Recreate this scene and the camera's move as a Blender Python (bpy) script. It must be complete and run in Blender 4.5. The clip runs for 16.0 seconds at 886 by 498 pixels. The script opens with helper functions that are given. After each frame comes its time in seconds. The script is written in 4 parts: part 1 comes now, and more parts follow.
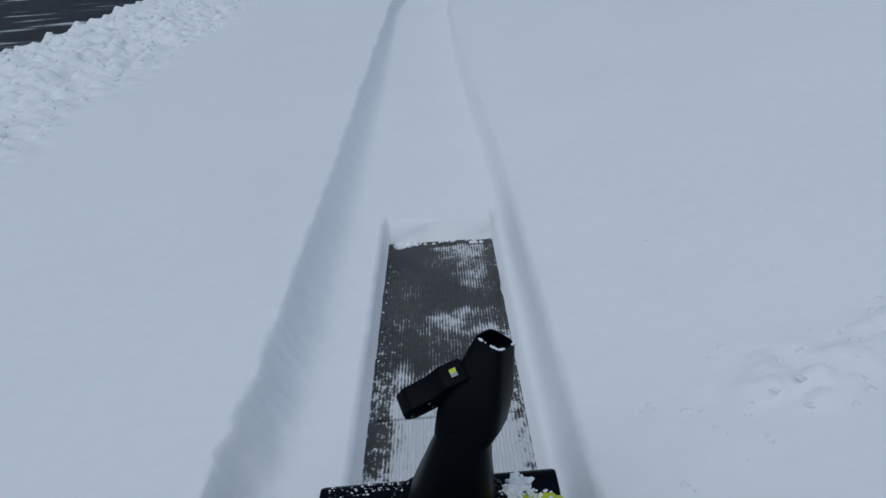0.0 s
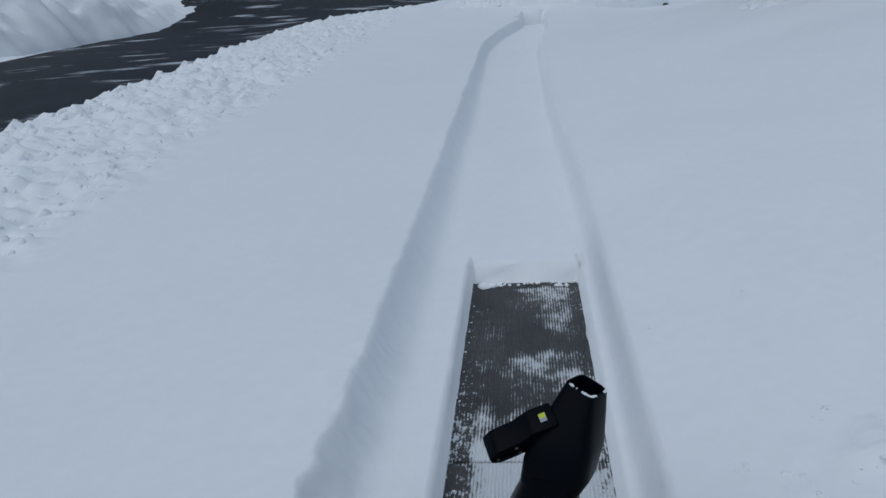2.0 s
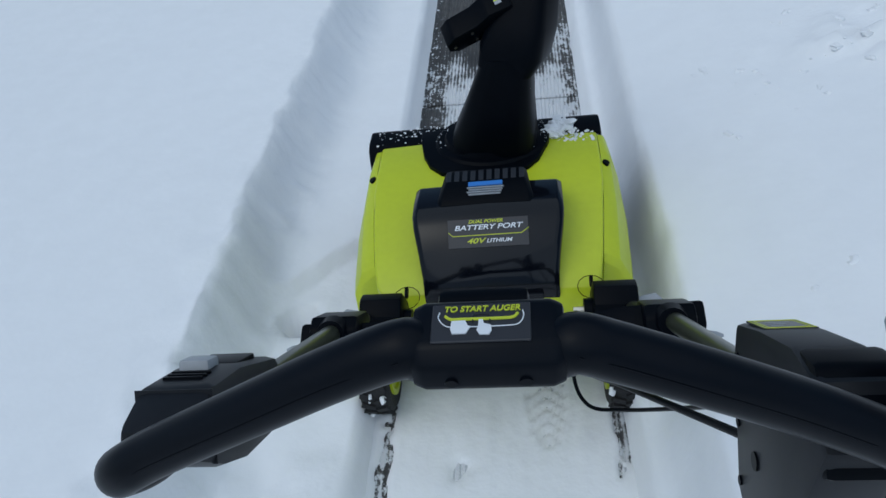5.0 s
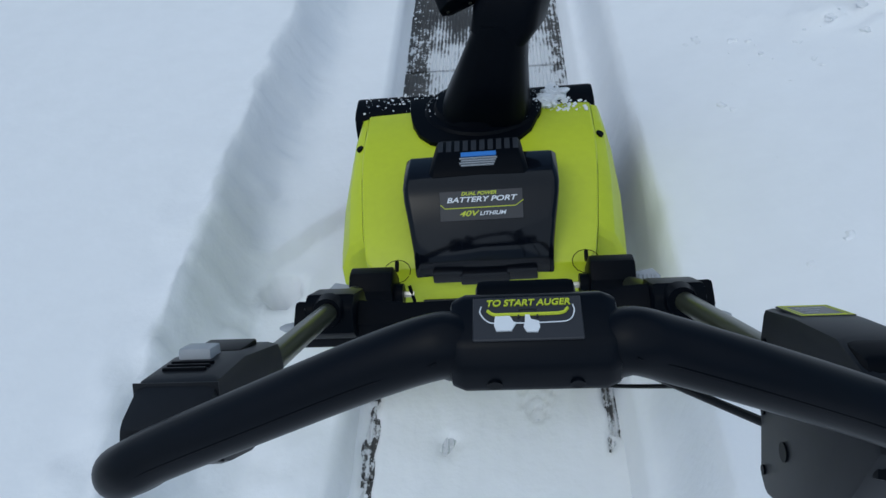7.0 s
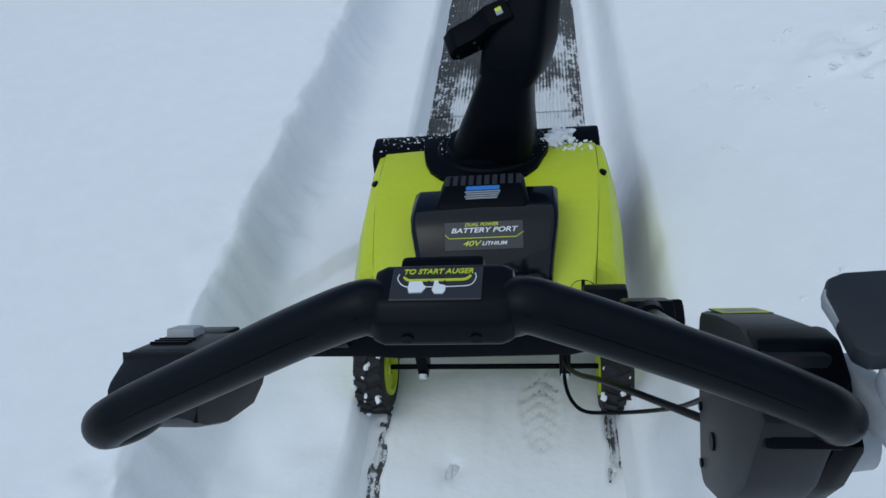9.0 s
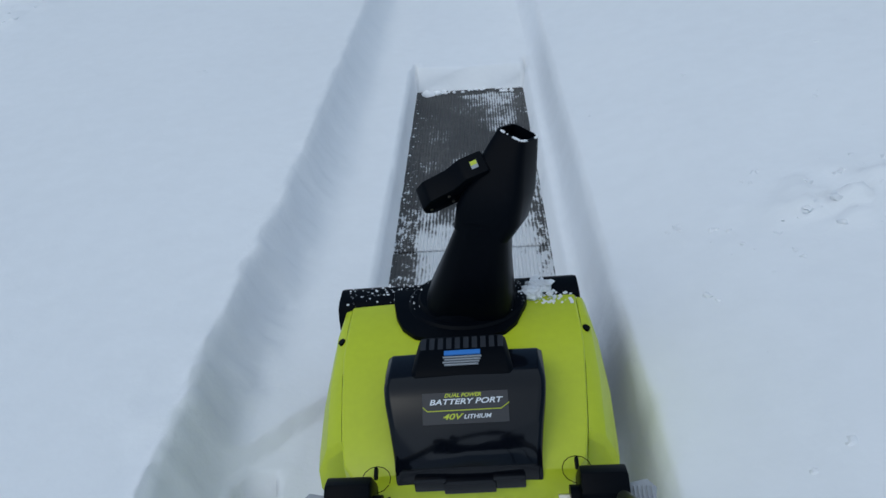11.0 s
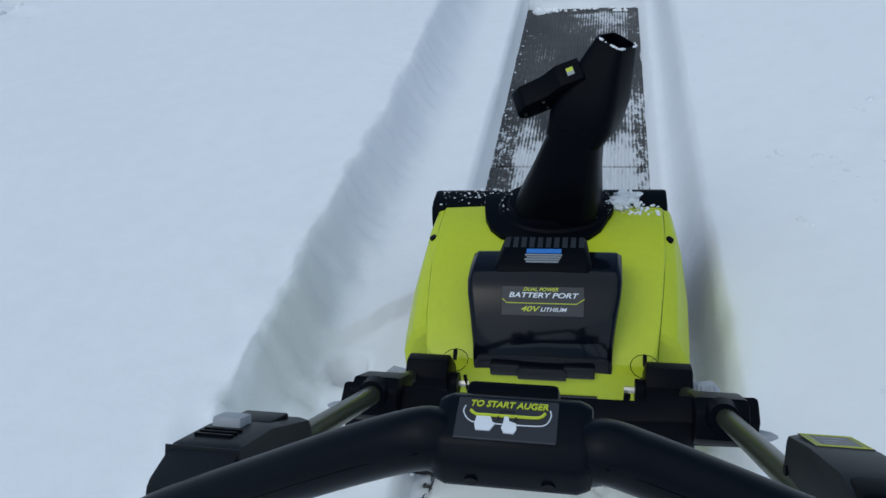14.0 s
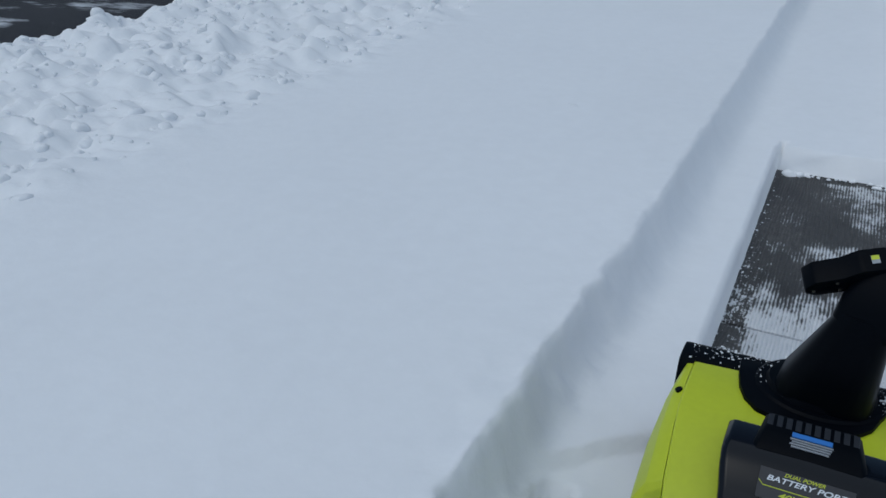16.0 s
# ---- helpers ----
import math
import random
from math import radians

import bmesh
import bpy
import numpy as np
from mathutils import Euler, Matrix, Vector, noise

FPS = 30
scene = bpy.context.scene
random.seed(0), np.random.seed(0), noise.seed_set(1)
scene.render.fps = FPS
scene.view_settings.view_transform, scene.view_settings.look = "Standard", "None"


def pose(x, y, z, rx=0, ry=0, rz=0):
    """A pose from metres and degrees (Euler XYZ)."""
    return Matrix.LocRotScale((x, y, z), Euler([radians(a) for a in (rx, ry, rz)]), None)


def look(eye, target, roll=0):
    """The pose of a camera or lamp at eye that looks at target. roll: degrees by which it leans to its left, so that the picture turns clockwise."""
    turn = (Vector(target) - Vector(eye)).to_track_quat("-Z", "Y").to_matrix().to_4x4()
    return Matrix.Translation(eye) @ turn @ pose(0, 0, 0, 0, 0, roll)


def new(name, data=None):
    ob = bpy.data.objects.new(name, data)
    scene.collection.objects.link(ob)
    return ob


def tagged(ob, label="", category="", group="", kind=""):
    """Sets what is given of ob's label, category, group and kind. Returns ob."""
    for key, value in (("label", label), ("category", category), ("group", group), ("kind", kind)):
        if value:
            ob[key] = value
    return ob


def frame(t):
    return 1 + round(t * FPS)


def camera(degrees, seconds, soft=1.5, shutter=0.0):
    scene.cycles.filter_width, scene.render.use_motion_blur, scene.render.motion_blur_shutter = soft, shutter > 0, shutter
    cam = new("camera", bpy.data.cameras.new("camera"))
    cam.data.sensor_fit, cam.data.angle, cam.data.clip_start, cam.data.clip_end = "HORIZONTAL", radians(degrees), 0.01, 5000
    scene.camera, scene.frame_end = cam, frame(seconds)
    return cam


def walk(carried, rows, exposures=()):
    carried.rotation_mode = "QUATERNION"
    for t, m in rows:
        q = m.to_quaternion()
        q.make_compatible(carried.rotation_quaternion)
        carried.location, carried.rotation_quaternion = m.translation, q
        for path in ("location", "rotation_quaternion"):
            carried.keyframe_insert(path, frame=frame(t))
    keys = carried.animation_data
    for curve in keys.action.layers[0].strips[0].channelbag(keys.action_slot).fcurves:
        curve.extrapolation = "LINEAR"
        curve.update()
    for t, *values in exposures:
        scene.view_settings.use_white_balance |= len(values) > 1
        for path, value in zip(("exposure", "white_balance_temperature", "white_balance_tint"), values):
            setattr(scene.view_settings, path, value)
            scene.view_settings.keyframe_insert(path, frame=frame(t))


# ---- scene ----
cam = camera(61.3, 16.0)
PATH = [
    (0, (0.042, 0.162, 1.596), (0.015, 1.985, 0.774), -4.6),
    (0.5, (0.039, 0.179, 1.628), (-0.022, 2.054, 0.933), -5.1),
    (1, (0.043, 0.183, 1.63), (-0.043, 2.073, 0.981), -5.5),
    (1.5, (0.043, 0.18, 1.621), (-0.077, 2.066, 0.965), -5.4),
    (2, (0.014, 0.168, 1.593), (-0.219, 2.024, 0.886), -4.7),
    (2.5, (-0.003, 0.101, 1.532), (-0.402, 1.865, 0.677), -5.7),
    (3, (0.041, 0.008, 1.432), (-0.387, 1.596, 0.295), -10.1),
    (3.5, (0.097, -0.017, 1.416), (-0.223, 1.478, 0.127), -11.3),
    (4, (0.105, -0.03, 1.41), (-0.197, 1.452, 0.101), -10.5),
    (6.5, (0.014, 0.05, 1.385), (-0.137, 1.473, -0.012), -7.2),
    (7, (0.036, 0.031, 1.383), (-0.139, 1.442, -0.023), -7.2),
    (7.5, (0.061, -0.008, 1.394), (-0.172, 1.414, 0.007), -7.7),
    (8, (0.087, -0.043, 1.398), (-0.202, 1.401, 0.045), -8.8),
    (8.5, (0.105, -0.05, 1.402), (-0.197, 1.421, 0.081), -8.9),
    (9, (0.105, -0.043, 1.395), (-0.166, 1.453, 0.096), -8.2),
    (9.5, (0.079, 0.023, 1.373), (-0.099, 1.514, 0.051), -7.2),
    (10, (0.03, 0.101, 1.395), (-0.091, 1.699, 0.199), -6.3),
    (10.2, (0.029, 0.118, 1.418), (-0.085, 1.797, 0.338), -6.0),
    (12.3, (0.102, 0.073, 1.408), (-0.126, 1.712, 0.285), -5.7),
    (12.5, (0.104, 0.068, 1.404), (-0.155, 1.665, 0.229), -6.8),
    (13, (0.157, 0.051, 1.365), (-0.079, 1.587, 0.106), -9.5),
    (13.5, (0.186, 0.047, 1.39), (-0.021, 1.584, 0.127), -8.8),
    (14, (0.087, 0.015, 1.409), (-0.319, 1.554, 0.197), -7.6),
    (14.5, (0.001, 0.004, 1.403), (-0.466, 1.533, 0.202), -6.2),
    (15, (-0.047, -0.035, 1.431), (-0.474, 1.528, 0.259), -4.0),
    (15.5, (-0.083, -0.037, 1.47), (-0.591, 1.594, 0.429), -2.1),
    (16, (-0.101, -0.047, 1.464), (-0.948, 1.496, 0.515), -1.3),
]
walk(cam, [(t, look(eye, target, roll)) for t, eye, target, roll in PATH], [(0, -0.28, 5680, 1), (2.2, -0.28, 5680, 1), (3.0, -0.14, 5600, 0), (3.4, 0.04, 5580, 0), (9.4, 0.05, 5580, 0), (10.1, -0.04, 5580, 0), (12.6, -0.06, 5580, 0), (13.3, 0.05, 5580, 0), (14.5, 0.02, 5580, 0), (15.5, -0.12, 5600, 0), (16, -0.20, 5650, 1)])

# ---- light: an overcast winter sky ----
world = bpy.data.worlds.new("sky")
scene.world = world
world.use_nodes = True
wn = world.node_tree.nodes
sky = wn.new("ShaderNodeTexSky")
sky.sky_type, sky.sun_disc = "NISHITA", False
sky.sun_elevation, sky.sun_rotation = radians(60), radians(230)
sky.air_density, sky.dust_density, sky.ozone_density = 1.0, 3.0, 1.0
world.node_tree.links.new(sky.outputs[0], wn["Background"].inputs[0])
wn["Background"].inputs[1].default_value = 0.075
sun = new("sun", bpy.data.lights.new("sun", "SUN"))
sun.data.energy, sun.data.angle, sun.data.color = 1.0, radians(110), (1.0, 0.98, 0.95)
sun.matrix_world = look((1.5, -5, 20), (0, 0, 0))


# ---- materials ----
def material(name, color, rough=0.5, metal=0.0, noise_scale=8.0, vary=0.15, bump=0.0, bump_scale=60.0, coat=0.0, shine=0.5):
    """A principled material with colour varied at two scales and a fine relief."""
    m = bpy.data.materials.new(name)
    m.use_nodes = True
    n, l = m.node_tree.nodes, m.node_tree.links
    b = n["Principled BSDF"]
    b.inputs["Roughness"].default_value, b.inputs["Metallic"].default_value = rough, metal
    b.inputs["Coat Weight"].default_value, b.inputs["Specular IOR Level"].default_value = coat, shine
    tc = n.new("ShaderNodeTexCoord")
    big, small = n.new("ShaderNodeTexNoise"), n.new("ShaderNodeTexNoise")
    for t, sc in ((big, noise_scale), (small, noise_scale * 12)):
        t.inputs["Scale"].default_value, t.inputs["Detail"].default_value = sc, 4
        l.new(tc.outputs["Object"], t.inputs["Vector"])
    add = n.new("ShaderNodeMath")
    add.operation = "ADD"
    l.new(big.outputs[0], add.inputs[0]), l.new(small.outputs[0], add.inputs[1])
    ramp = n.new("ShaderNodeMapRange")
    ramp.inputs[1].default_value, ramp.inputs[2].default_value = 0.6, 1.4
    ramp.inputs[3].default_value, ramp.inputs[4].default_value = 1 - vary, 1 + vary
    l.new(add.outputs[0], ramp.inputs[0])
    mul = n.new("ShaderNodeVectorMath")
    mul.operation = "SCALE"
    mul.inputs[0].default_value = color
    l.new(ramp.outputs[0], mul.inputs["Scale"]), l.new(mul.outputs[0], b.inputs["Base Color"])
    if bump:
        t = n.new("ShaderNodeTexNoise")
        t.inputs["Scale"].default_value, t.inputs["Detail"].default_value = bump_scale, 5
        l.new(tc.outputs["Object"], t.inputs["Vector"])
        bp = n.new("ShaderNodeBump")
        bp.inputs["Strength"].default_value, bp.inputs["Distance"].default_value = 1.0, bump
        l.new(t.outputs[0], bp.inputs["Height"]), l.new(bp.outputs[0], b.inputs["Normal"])
    return m


def snow_material(name, color=(0.86, 0.87, 0.89), bump=0.0025, grain=30):
    m = material(name, color, 0.65, 0, 1.2, 0.025, bump, grain)
    b = m.node_tree.nodes["Principled BSDF"]
    b.inputs["Specular IOR Level"].default_value = 0.25
    return m


def concrete_material():
    """Scraped wet concrete: fine lengthwise grooves, stains, a dusting of snow left in patches, and shade painted at
    the snow face's foot.
    """
    m = bpy.data.materials.new("scraped_concrete")
    m.use_nodes = True
    n, l = m.node_tree.nodes, m.node_tree.links
    b = n["Principled BSDF"]
    b.inputs["Roughness"].default_value = 0.6
    geo = n.new("ShaderNodeNewGeometry")

    def tex(scale, vec=(1, 1, 1), detail=5, rough=0.6):
        mp = n.new("ShaderNodeMapping")
        mp.inputs["Scale"].default_value = vec
        l.new(geo.outputs["Position"], mp.inputs[0])
        t = n.new("ShaderNodeTexNoise")
        t.inputs["Scale"].default_value, t.inputs["Detail"].default_value, t.inputs["Roughness"].default_value = scale, detail, rough
        l.new(mp.outputs[0], t.inputs["Vector"])
        return t.outputs[0]

    def mix(fac, a, c):
        x = n.new("ShaderNodeMix")
        x.data_type = "RGBA"
        l.new(fac, x.inputs[0])
        for v, s in ((a, 6), (c, 7)):
            if isinstance(v, tuple):
                x.inputs[s].default_value = v
            else:
                l.new(v, x.inputs[s])
        return x.outputs[2]

    def rng(v, a, c, lo=0.0, hi=1.0):
        r = n.new("ShaderNodeMapRange")
        r.inputs[1].default_value, r.inputs[2].default_value, r.inputs[3].default_value, r.inputs[4].default_value = a, c, lo, hi
        l.new(v, r.inputs[0])
        return r.outputs[0]

    def op(kind, a, c):
        x = n.new("ShaderNodeMath")
        x.operation = kind
        for v, s in ((a, 0), (c, 1)):
            if isinstance(v, float):
                x.inputs[s].default_value = v
            else:
                l.new(v, x.inputs[s])
        return x.outputs[0]

    sep = n.new("ShaderNodeSeparateXYZ")
    l.new(geo.outputs["Position"], sep.inputs[0])
    base = mix(rng(tex(2.2), 0.35, 0.65), (0.019, 0.0185, 0.018, 1), (0.080, 0.077, 0.073, 1))
    base = mix(rng(tex(60, (1, 0.4, 1)), 0.4, 0.7), base, (0.030, 0.029, 0.028, 1))
    wave = n.new("ShaderNodeTexWave")
    wave.wave_type, wave.bands_direction = "BANDS", "X"
    wave.inputs["Scale"].default_value, wave.inputs["Distortion"].default_value = 25, 1.6
    wave.inputs["Detail"].default_value, wave.inputs["Detail Scale"].default_value = 3, 1.0
    l.new(geo.outputs["Position"], wave.inputs["Vector"])
    patch = tex(2.6, (1, 0.8, 1), 6, 0.65)
    near = rng(sep.outputs[1], 1.2, 3.4, 0.40, -0.03)
    dust_and_shade = op("ADD", op("ADD", op("MULTIPLY", patch, 1.6), -0.29), near)

    def blot(cx, cy, rx, ry, amount):
        mp = n.new("ShaderNodeMapping")
        mp.inputs["Location"].default_value, mp.inputs["Scale"].default_value = (-cx / rx, -cy / ry, 0), (1 / rx, 1 / ry, 0)
        l.new(geo.outputs["Position"], mp.inputs[0])
        d = n.new("ShaderNodeVectorMath")
        d.operation = "LENGTH"
        l.new(mp.outputs[0], d.inputs[0])
        return rng(d.outputs["Value"], 0.2, 1.0, amount, 0.0)

    for spot in ((0.12, 3.46, 0.30, 0.26, 0.08), (-0.14, 3.20, 0.26, 0.34, -0.24), (-0.18, 3.62, 0.18, 0.24, -0.16), (0.14, 3.12, 0.25, 0.13, -0.18), (0.03, 2.78, 0.12, 0.3, 0.04), (-0.05, 2.40, 0.3, 0.2, 0.08), (0.14, 2.02, 0.20, 0.50, 0.22), (-0.04, 2.10, 0.18, 0.32, 0.12)):
        dust_and_shade = op("ADD", dust_and_shade, blot(*spot))
    # less dust before the cut snow face paints the shadow line at its foot
    dust_and_shade = op("ADD", dust_and_shade, rng(sep.outputs[1], 3.72, 3.78, 0.0, -0.4))
    streak = op("ADD", dust_and_shade, rng(wave.outputs[1], 0.0, 1.0, -0.075, 0.06))
    fine = op("ADD", streak, rng(tex(55, (1, 0.35, 1), 6, 0.7), 0.3, 0.7, -0.10, 0.10))
    left = op("MULTIPLY", rng(sep.outputs[0], -0.235, -0.20, 1.0, 0.0), rng(tex(45, (1, 0.6, 1), 4, 0.75), 0.40, 0.66, -0.40, 0.10))
    right = op("MULTIPLY", rng(sep.outputs[0], 0.19, 0.215, 0.0, 1.0), rng(tex(40, (1, 0.5, 1), 4, 0.75), 0.44, 0.62, -0.25, 0.06))
    fac = rng(op("ADD", op("ADD", fine, left), right), 0.545, 0.70, 0.02, 0.86)
    l.new(mix(fac, base, (0.82, 0.84, 0.87, 1)), b.inputs["Base Color"])
    bp = n.new("ShaderNodeBump")
    bp.inputs["Distance"].default_value = 0.004
    l.new(op("ADD", wave.outputs[1], tex(90)), bp.inputs["Height"])
    l.new(bp.outputs[0], b.inputs["Normal"])
    return m


def road_material():
    """Wet asphalt with thin smears of slush along the street."""
    m = material("wet_asphalt", (0.022, 0.022, 0.025), 0.6, 0, 0.8, 0.35, 0.006, 80, 0.0, 0.15)
    n, l = m.node_tree.nodes, m.node_tree.links
    b = n["Principled BSDF"]
    source = b.inputs["Base Color"].links[0].from_socket
    tc, mp, t, r, x = n.new("ShaderNodeTexCoord"), n.new("ShaderNodeMapping"), n.new("ShaderNodeTexNoise"), n.new("ShaderNodeMapRange"), n.new("ShaderNodeMix")
    mp.inputs["Scale"].default_value, mp.inputs["Rotation"].default_value = (0.35, 1.1, 1), (0, 0, radians(-25))
    t.inputs["Scale"].default_value, t.inputs["Detail"].default_value, t.inputs["Roughness"].default_value = 1.1, 7, 0.65
    r.inputs[1].default_value, r.inputs[2].default_value = 0.57, 0.66
    x.data_type = "RGBA"
    l.new(tc.outputs["Object"], mp.inputs[0]), l.new(mp.outputs[0], t.inputs["Vector"]), l.new(t.outputs[0], r.inputs[0])
    l.new(r.outputs[0], x.inputs[0]), l.new(source, x.inputs[6])
    x.inputs[7].default_value = (0.55, 0.57, 0.6, 1)
    l.new(x.outputs[2], b.inputs["Base Color"])
    return m


SNOW = snow_material("fresh_snow")
CLOD = snow_material("churned_snow", (0.84, 0.85, 0.87), 0.012, 22)
CONCRETE = concrete_material()
ASPHALT = road_material()
LIME = material("lime_plastic", (0.53, 0.61, 0.016), 0.36, 0, 5, 0.05, 0.0002, 300)
BLACK = material("black_plastic", (0.0013, 0.0023, 0.0045), 0.40, 0, 9, 0.2, 0.0, 500, 0.0, 0.06)
GRIP = material("soft_grip_plastic", (0.0018, 0.0031, 0.0062), 0.36, 0, 9, 0.15, 0.0, 700, 0.0, 0.12)
GREYBLACK = material("charcoal_plastic", (0.010, 0.0115, 0.015), 0.45, 0, 9, 0.15, 0.0, 500, 0.0, 0.18)
LAMPGREY = material("slate_plastic", (0.020, 0.023, 0.030), 0.5, 0, 9, 0.12, 0.0, 500, 0.0, 0.3)
SMOKE = material("smoked_cover", (0.003, 0.004, 0.007), 0.09, 0, 9, 0.1, 0.0, 1, 0.0, 0.28)
RUBBER = material("tyre_rubber", (0.014, 0.014, 0.015), 0.8, 0, 20, 0.3, 0.002, 150)
TUBE = material("olive_painted_tube", (0.05, 0.055, 0.035), 0.3, 0.4, 9, 0.1)
STEEL = material("zinc_steel", (0.55, 0.52, 0.45), 0.3, 1.0, 20, 0.2)
GREY = material("light_grey_plastic", (0.33, 0.35, 0.38), 0.5, 0, 9, 0.1)
PRINT = material("printed_white", (0.75, 0.78, 0.82), 0.5, 0, 9, 0.03)
PRINT_LIME = material("printed_lime", (0.55, 0.62, 0.03), 0.5, 0, 9, 0.03)
PRINT_BLUE = material("printed_blue", (0.05, 0.20, 0.60), 0.5, 0, 9, 0.03)
PRINT_RED = material("printed_red", (0.35, 0.05, 0.04), 0.5, 0, 9, 0.05)
DECAL = material("dark_decal", (0.020, 0.021, 0.027), 0.35, 0, 9, 0.05)
BARK = material("tree_bark", (0.032, 0.023, 0.017), 0.9, 0, 4, 0.6, 0.05, 14, 0.0, 0.1)
BRICK = material("red_brick", (0.24, 0.09, 0.06), 0.85, 0, 3, 0.3, 0.01, 30)
SIDING = material("tan_siding", (0.34, 0.28, 0.20), 0.8, 0, 2, 0.1)
BLUESIDING = material("slate_blue_siding", (0.07, 0.09, 0.13), 0.7, 0, 2, 0.15)
WHITEPAINT = material("white_paint", (0.7, 0.7, 0.7), 0.5, 0, 2, 0.06)
SHINGLE = material("roof_snow", (0.8, 0.82, 0.85), 0.8, 0, 1, 0.05, 0.02, 4)
GLASS = material("dark_window_glass", (0.02, 0.025, 0.03), 0.08, 0, 2, 0.1)
NEEDLES = material("evergreen_needles", (0.02, 0.035, 0.018), 0.8, 0, 6, 0.5)
TWIG = material("brown_twigs", (0.10, 0.055, 0.035), 0.9, 0, 6, 0.4)
STRAW = material("dry_grass", (0.12, 0.085, 0.05), 0.9, 0, 6, 0.3)
CARPAINT = material("silver_car_paint", (0.55, 0.56, 0.57), 0.25, 0.3, 3, 0.04, 0, 1, 0.6)
TAIL = material("red_tail_lamp", (0.35, 0.02, 0.02), 0.2, 0, 3, 0.1)
BIN = material("green_bin_plastic", (0.02, 0.10, 0.07), 0.5, 0, 3, 0.1)


# ---- building helpers ----
def mesh_object(name, bm, mat, angle=35):
    me = bpy.data.meshes.new(name)
    bmesh.ops.recalc_face_normals(bm, faces=bm.faces)
    bm.to_mesh(me)
    bm.free()
    me.polygons.foreach_set("use_smooth", [True] * len(me.polygons))
    me.set_sharp_from_angle(angle=radians(angle))
    me.materials.append(mat)
    return new(name, me)


def part(name, bm, mat, parent, label="", m=None, angle=35):
    ob = mesh_object(name, bm, mat, angle)
    ob.parent = parent
    if m is not None:
        ob.matrix_local = m
    if label:
        tagged(ob, label)
    return ob


def empty(name, m, label, category, group=""):
    ob = new(name)
    ob.matrix_world = m
    ob.empty_display_size = 0.1
    return tagged(ob, label, category, group)


def box(x0, x1, y0, y1, z0, z1, bevel=0.004, seg=2, m=None):
    bm = bmesh.new()
    bmesh.ops.create_cube(bm, size=1)
    for v in bm.verts:
        v.co = Vector((x0 + (v.co.x + 0.5) * (x1 - x0), y0 + (v.co.y + 0.5) * (y1 - y0), z0 + (v.co.z + 0.5) * (z1 - z0)))
    if bevel:
        bmesh.ops.bevel(bm, geom=bm.edges[:], offset=bevel, segments=seg, profile=0.6, affect="EDGES")
    if m is not None:
        bm.transform(m)
    return bm


def loft(rings, cap=True, bevel=0.0):
    """A skin over closed rings of equally many points."""
    bm = bmesh.new()
    rows = [[bm.verts.new(p) for p in r] for r in rings]
    k = len(rows[0])
    for a, b in zip(rows, rows[1:]):
        for i in range(k):
            bm.faces.new((a[i], a[(i + 1) % k], b[(i + 1) % k], b[i]))
    if cap:
        bm.faces.new(rows[0][::-1]), bm.faces.new(rows[-1])
    if bevel:
        bmesh.ops.recalc_face_normals(bm, faces=bm.faces)
        sharp = [e for e in bm.edges if len(e.link_faces) == 2 and e.calc_face_angle(0) > radians(28)]
        bmesh.ops.bevel(bm, geom=sharp, offset=bevel, segments=2, profile=0.6, affect="EDGES")
    return bm


def prism(outline, axis, a, b, bevel=0.003):
    """An outline of (u, v) pairs pushed from a to b along an axis."""
    put = {"x": lambda u, v, w: (w, u, v), "y": lambda u, v, w: (u, w, v), "z": lambda u, v, w: (u, v, w)}[axis]
    return loft([[put(u, v, w) for u, v in outline] for w in (a, b)], True, bevel)


def smooth_line(points, steps=8):
    """A Catmull-Rom line through points."""
    p = [Vector(q) for q in points]
    p = [2 * p[0] - p[1], *p, 2 * p[-1] - p[-2]]
    out = []
    for a, b, c, d in zip(p, p[1:], p[2:], p[3:]):
        for i in range(steps):
            t = i / steps
            out.append(0.5 * (2 * b + (c - a) * t + (2 * a - 5 * b + 4 * c - d) * t * t + (3 * b - a - 3 * c + d) * t ** 3))
    return out + [p[-2]]


def tube(points, radius, sides=16, cap=True, wide=1.0):
    """A round bar along points; radius may be a function of 0..1."""
    pts = [Vector(q) for q in points]
    rings, up = [], Vector((0, 0, 1))
    for i, q in enumerate(pts):
        d = (pts[min(i + 1, len(pts) - 1)] - pts[max(i - 1, 0)]).normalized()
        if abs(d.dot(up)) > 0.97:
            up = Vector((0, 1, 0))
        a = d.cross(up).normalized()
        b = a.cross(d)
        up = b
        r = radius(i / (len(pts) - 1)) if callable(radius) else radius
        rings.append([q + (a * math.cos(w) * wide + b * math.sin(w)) * r for w in (2 * math.pi * k / sides for k in range(sides))])
    return loft(rings, cap)


def disc(center, axis, radius, length, sides=24, bevel=0.0):
    c, d = Vector(center), Vector(axis).normalized()
    bm = tube([c - d * length / 2, c + d * length / 2], radius, sides)
    if bevel:
        rim = [e for e in bm.edges if e.calc_face_angle(0) > 1]
        bmesh.ops.bevel(bm, geom=rim, offset=bevel, segments=2, profile=0.6, affect="EDGES")
    return bm


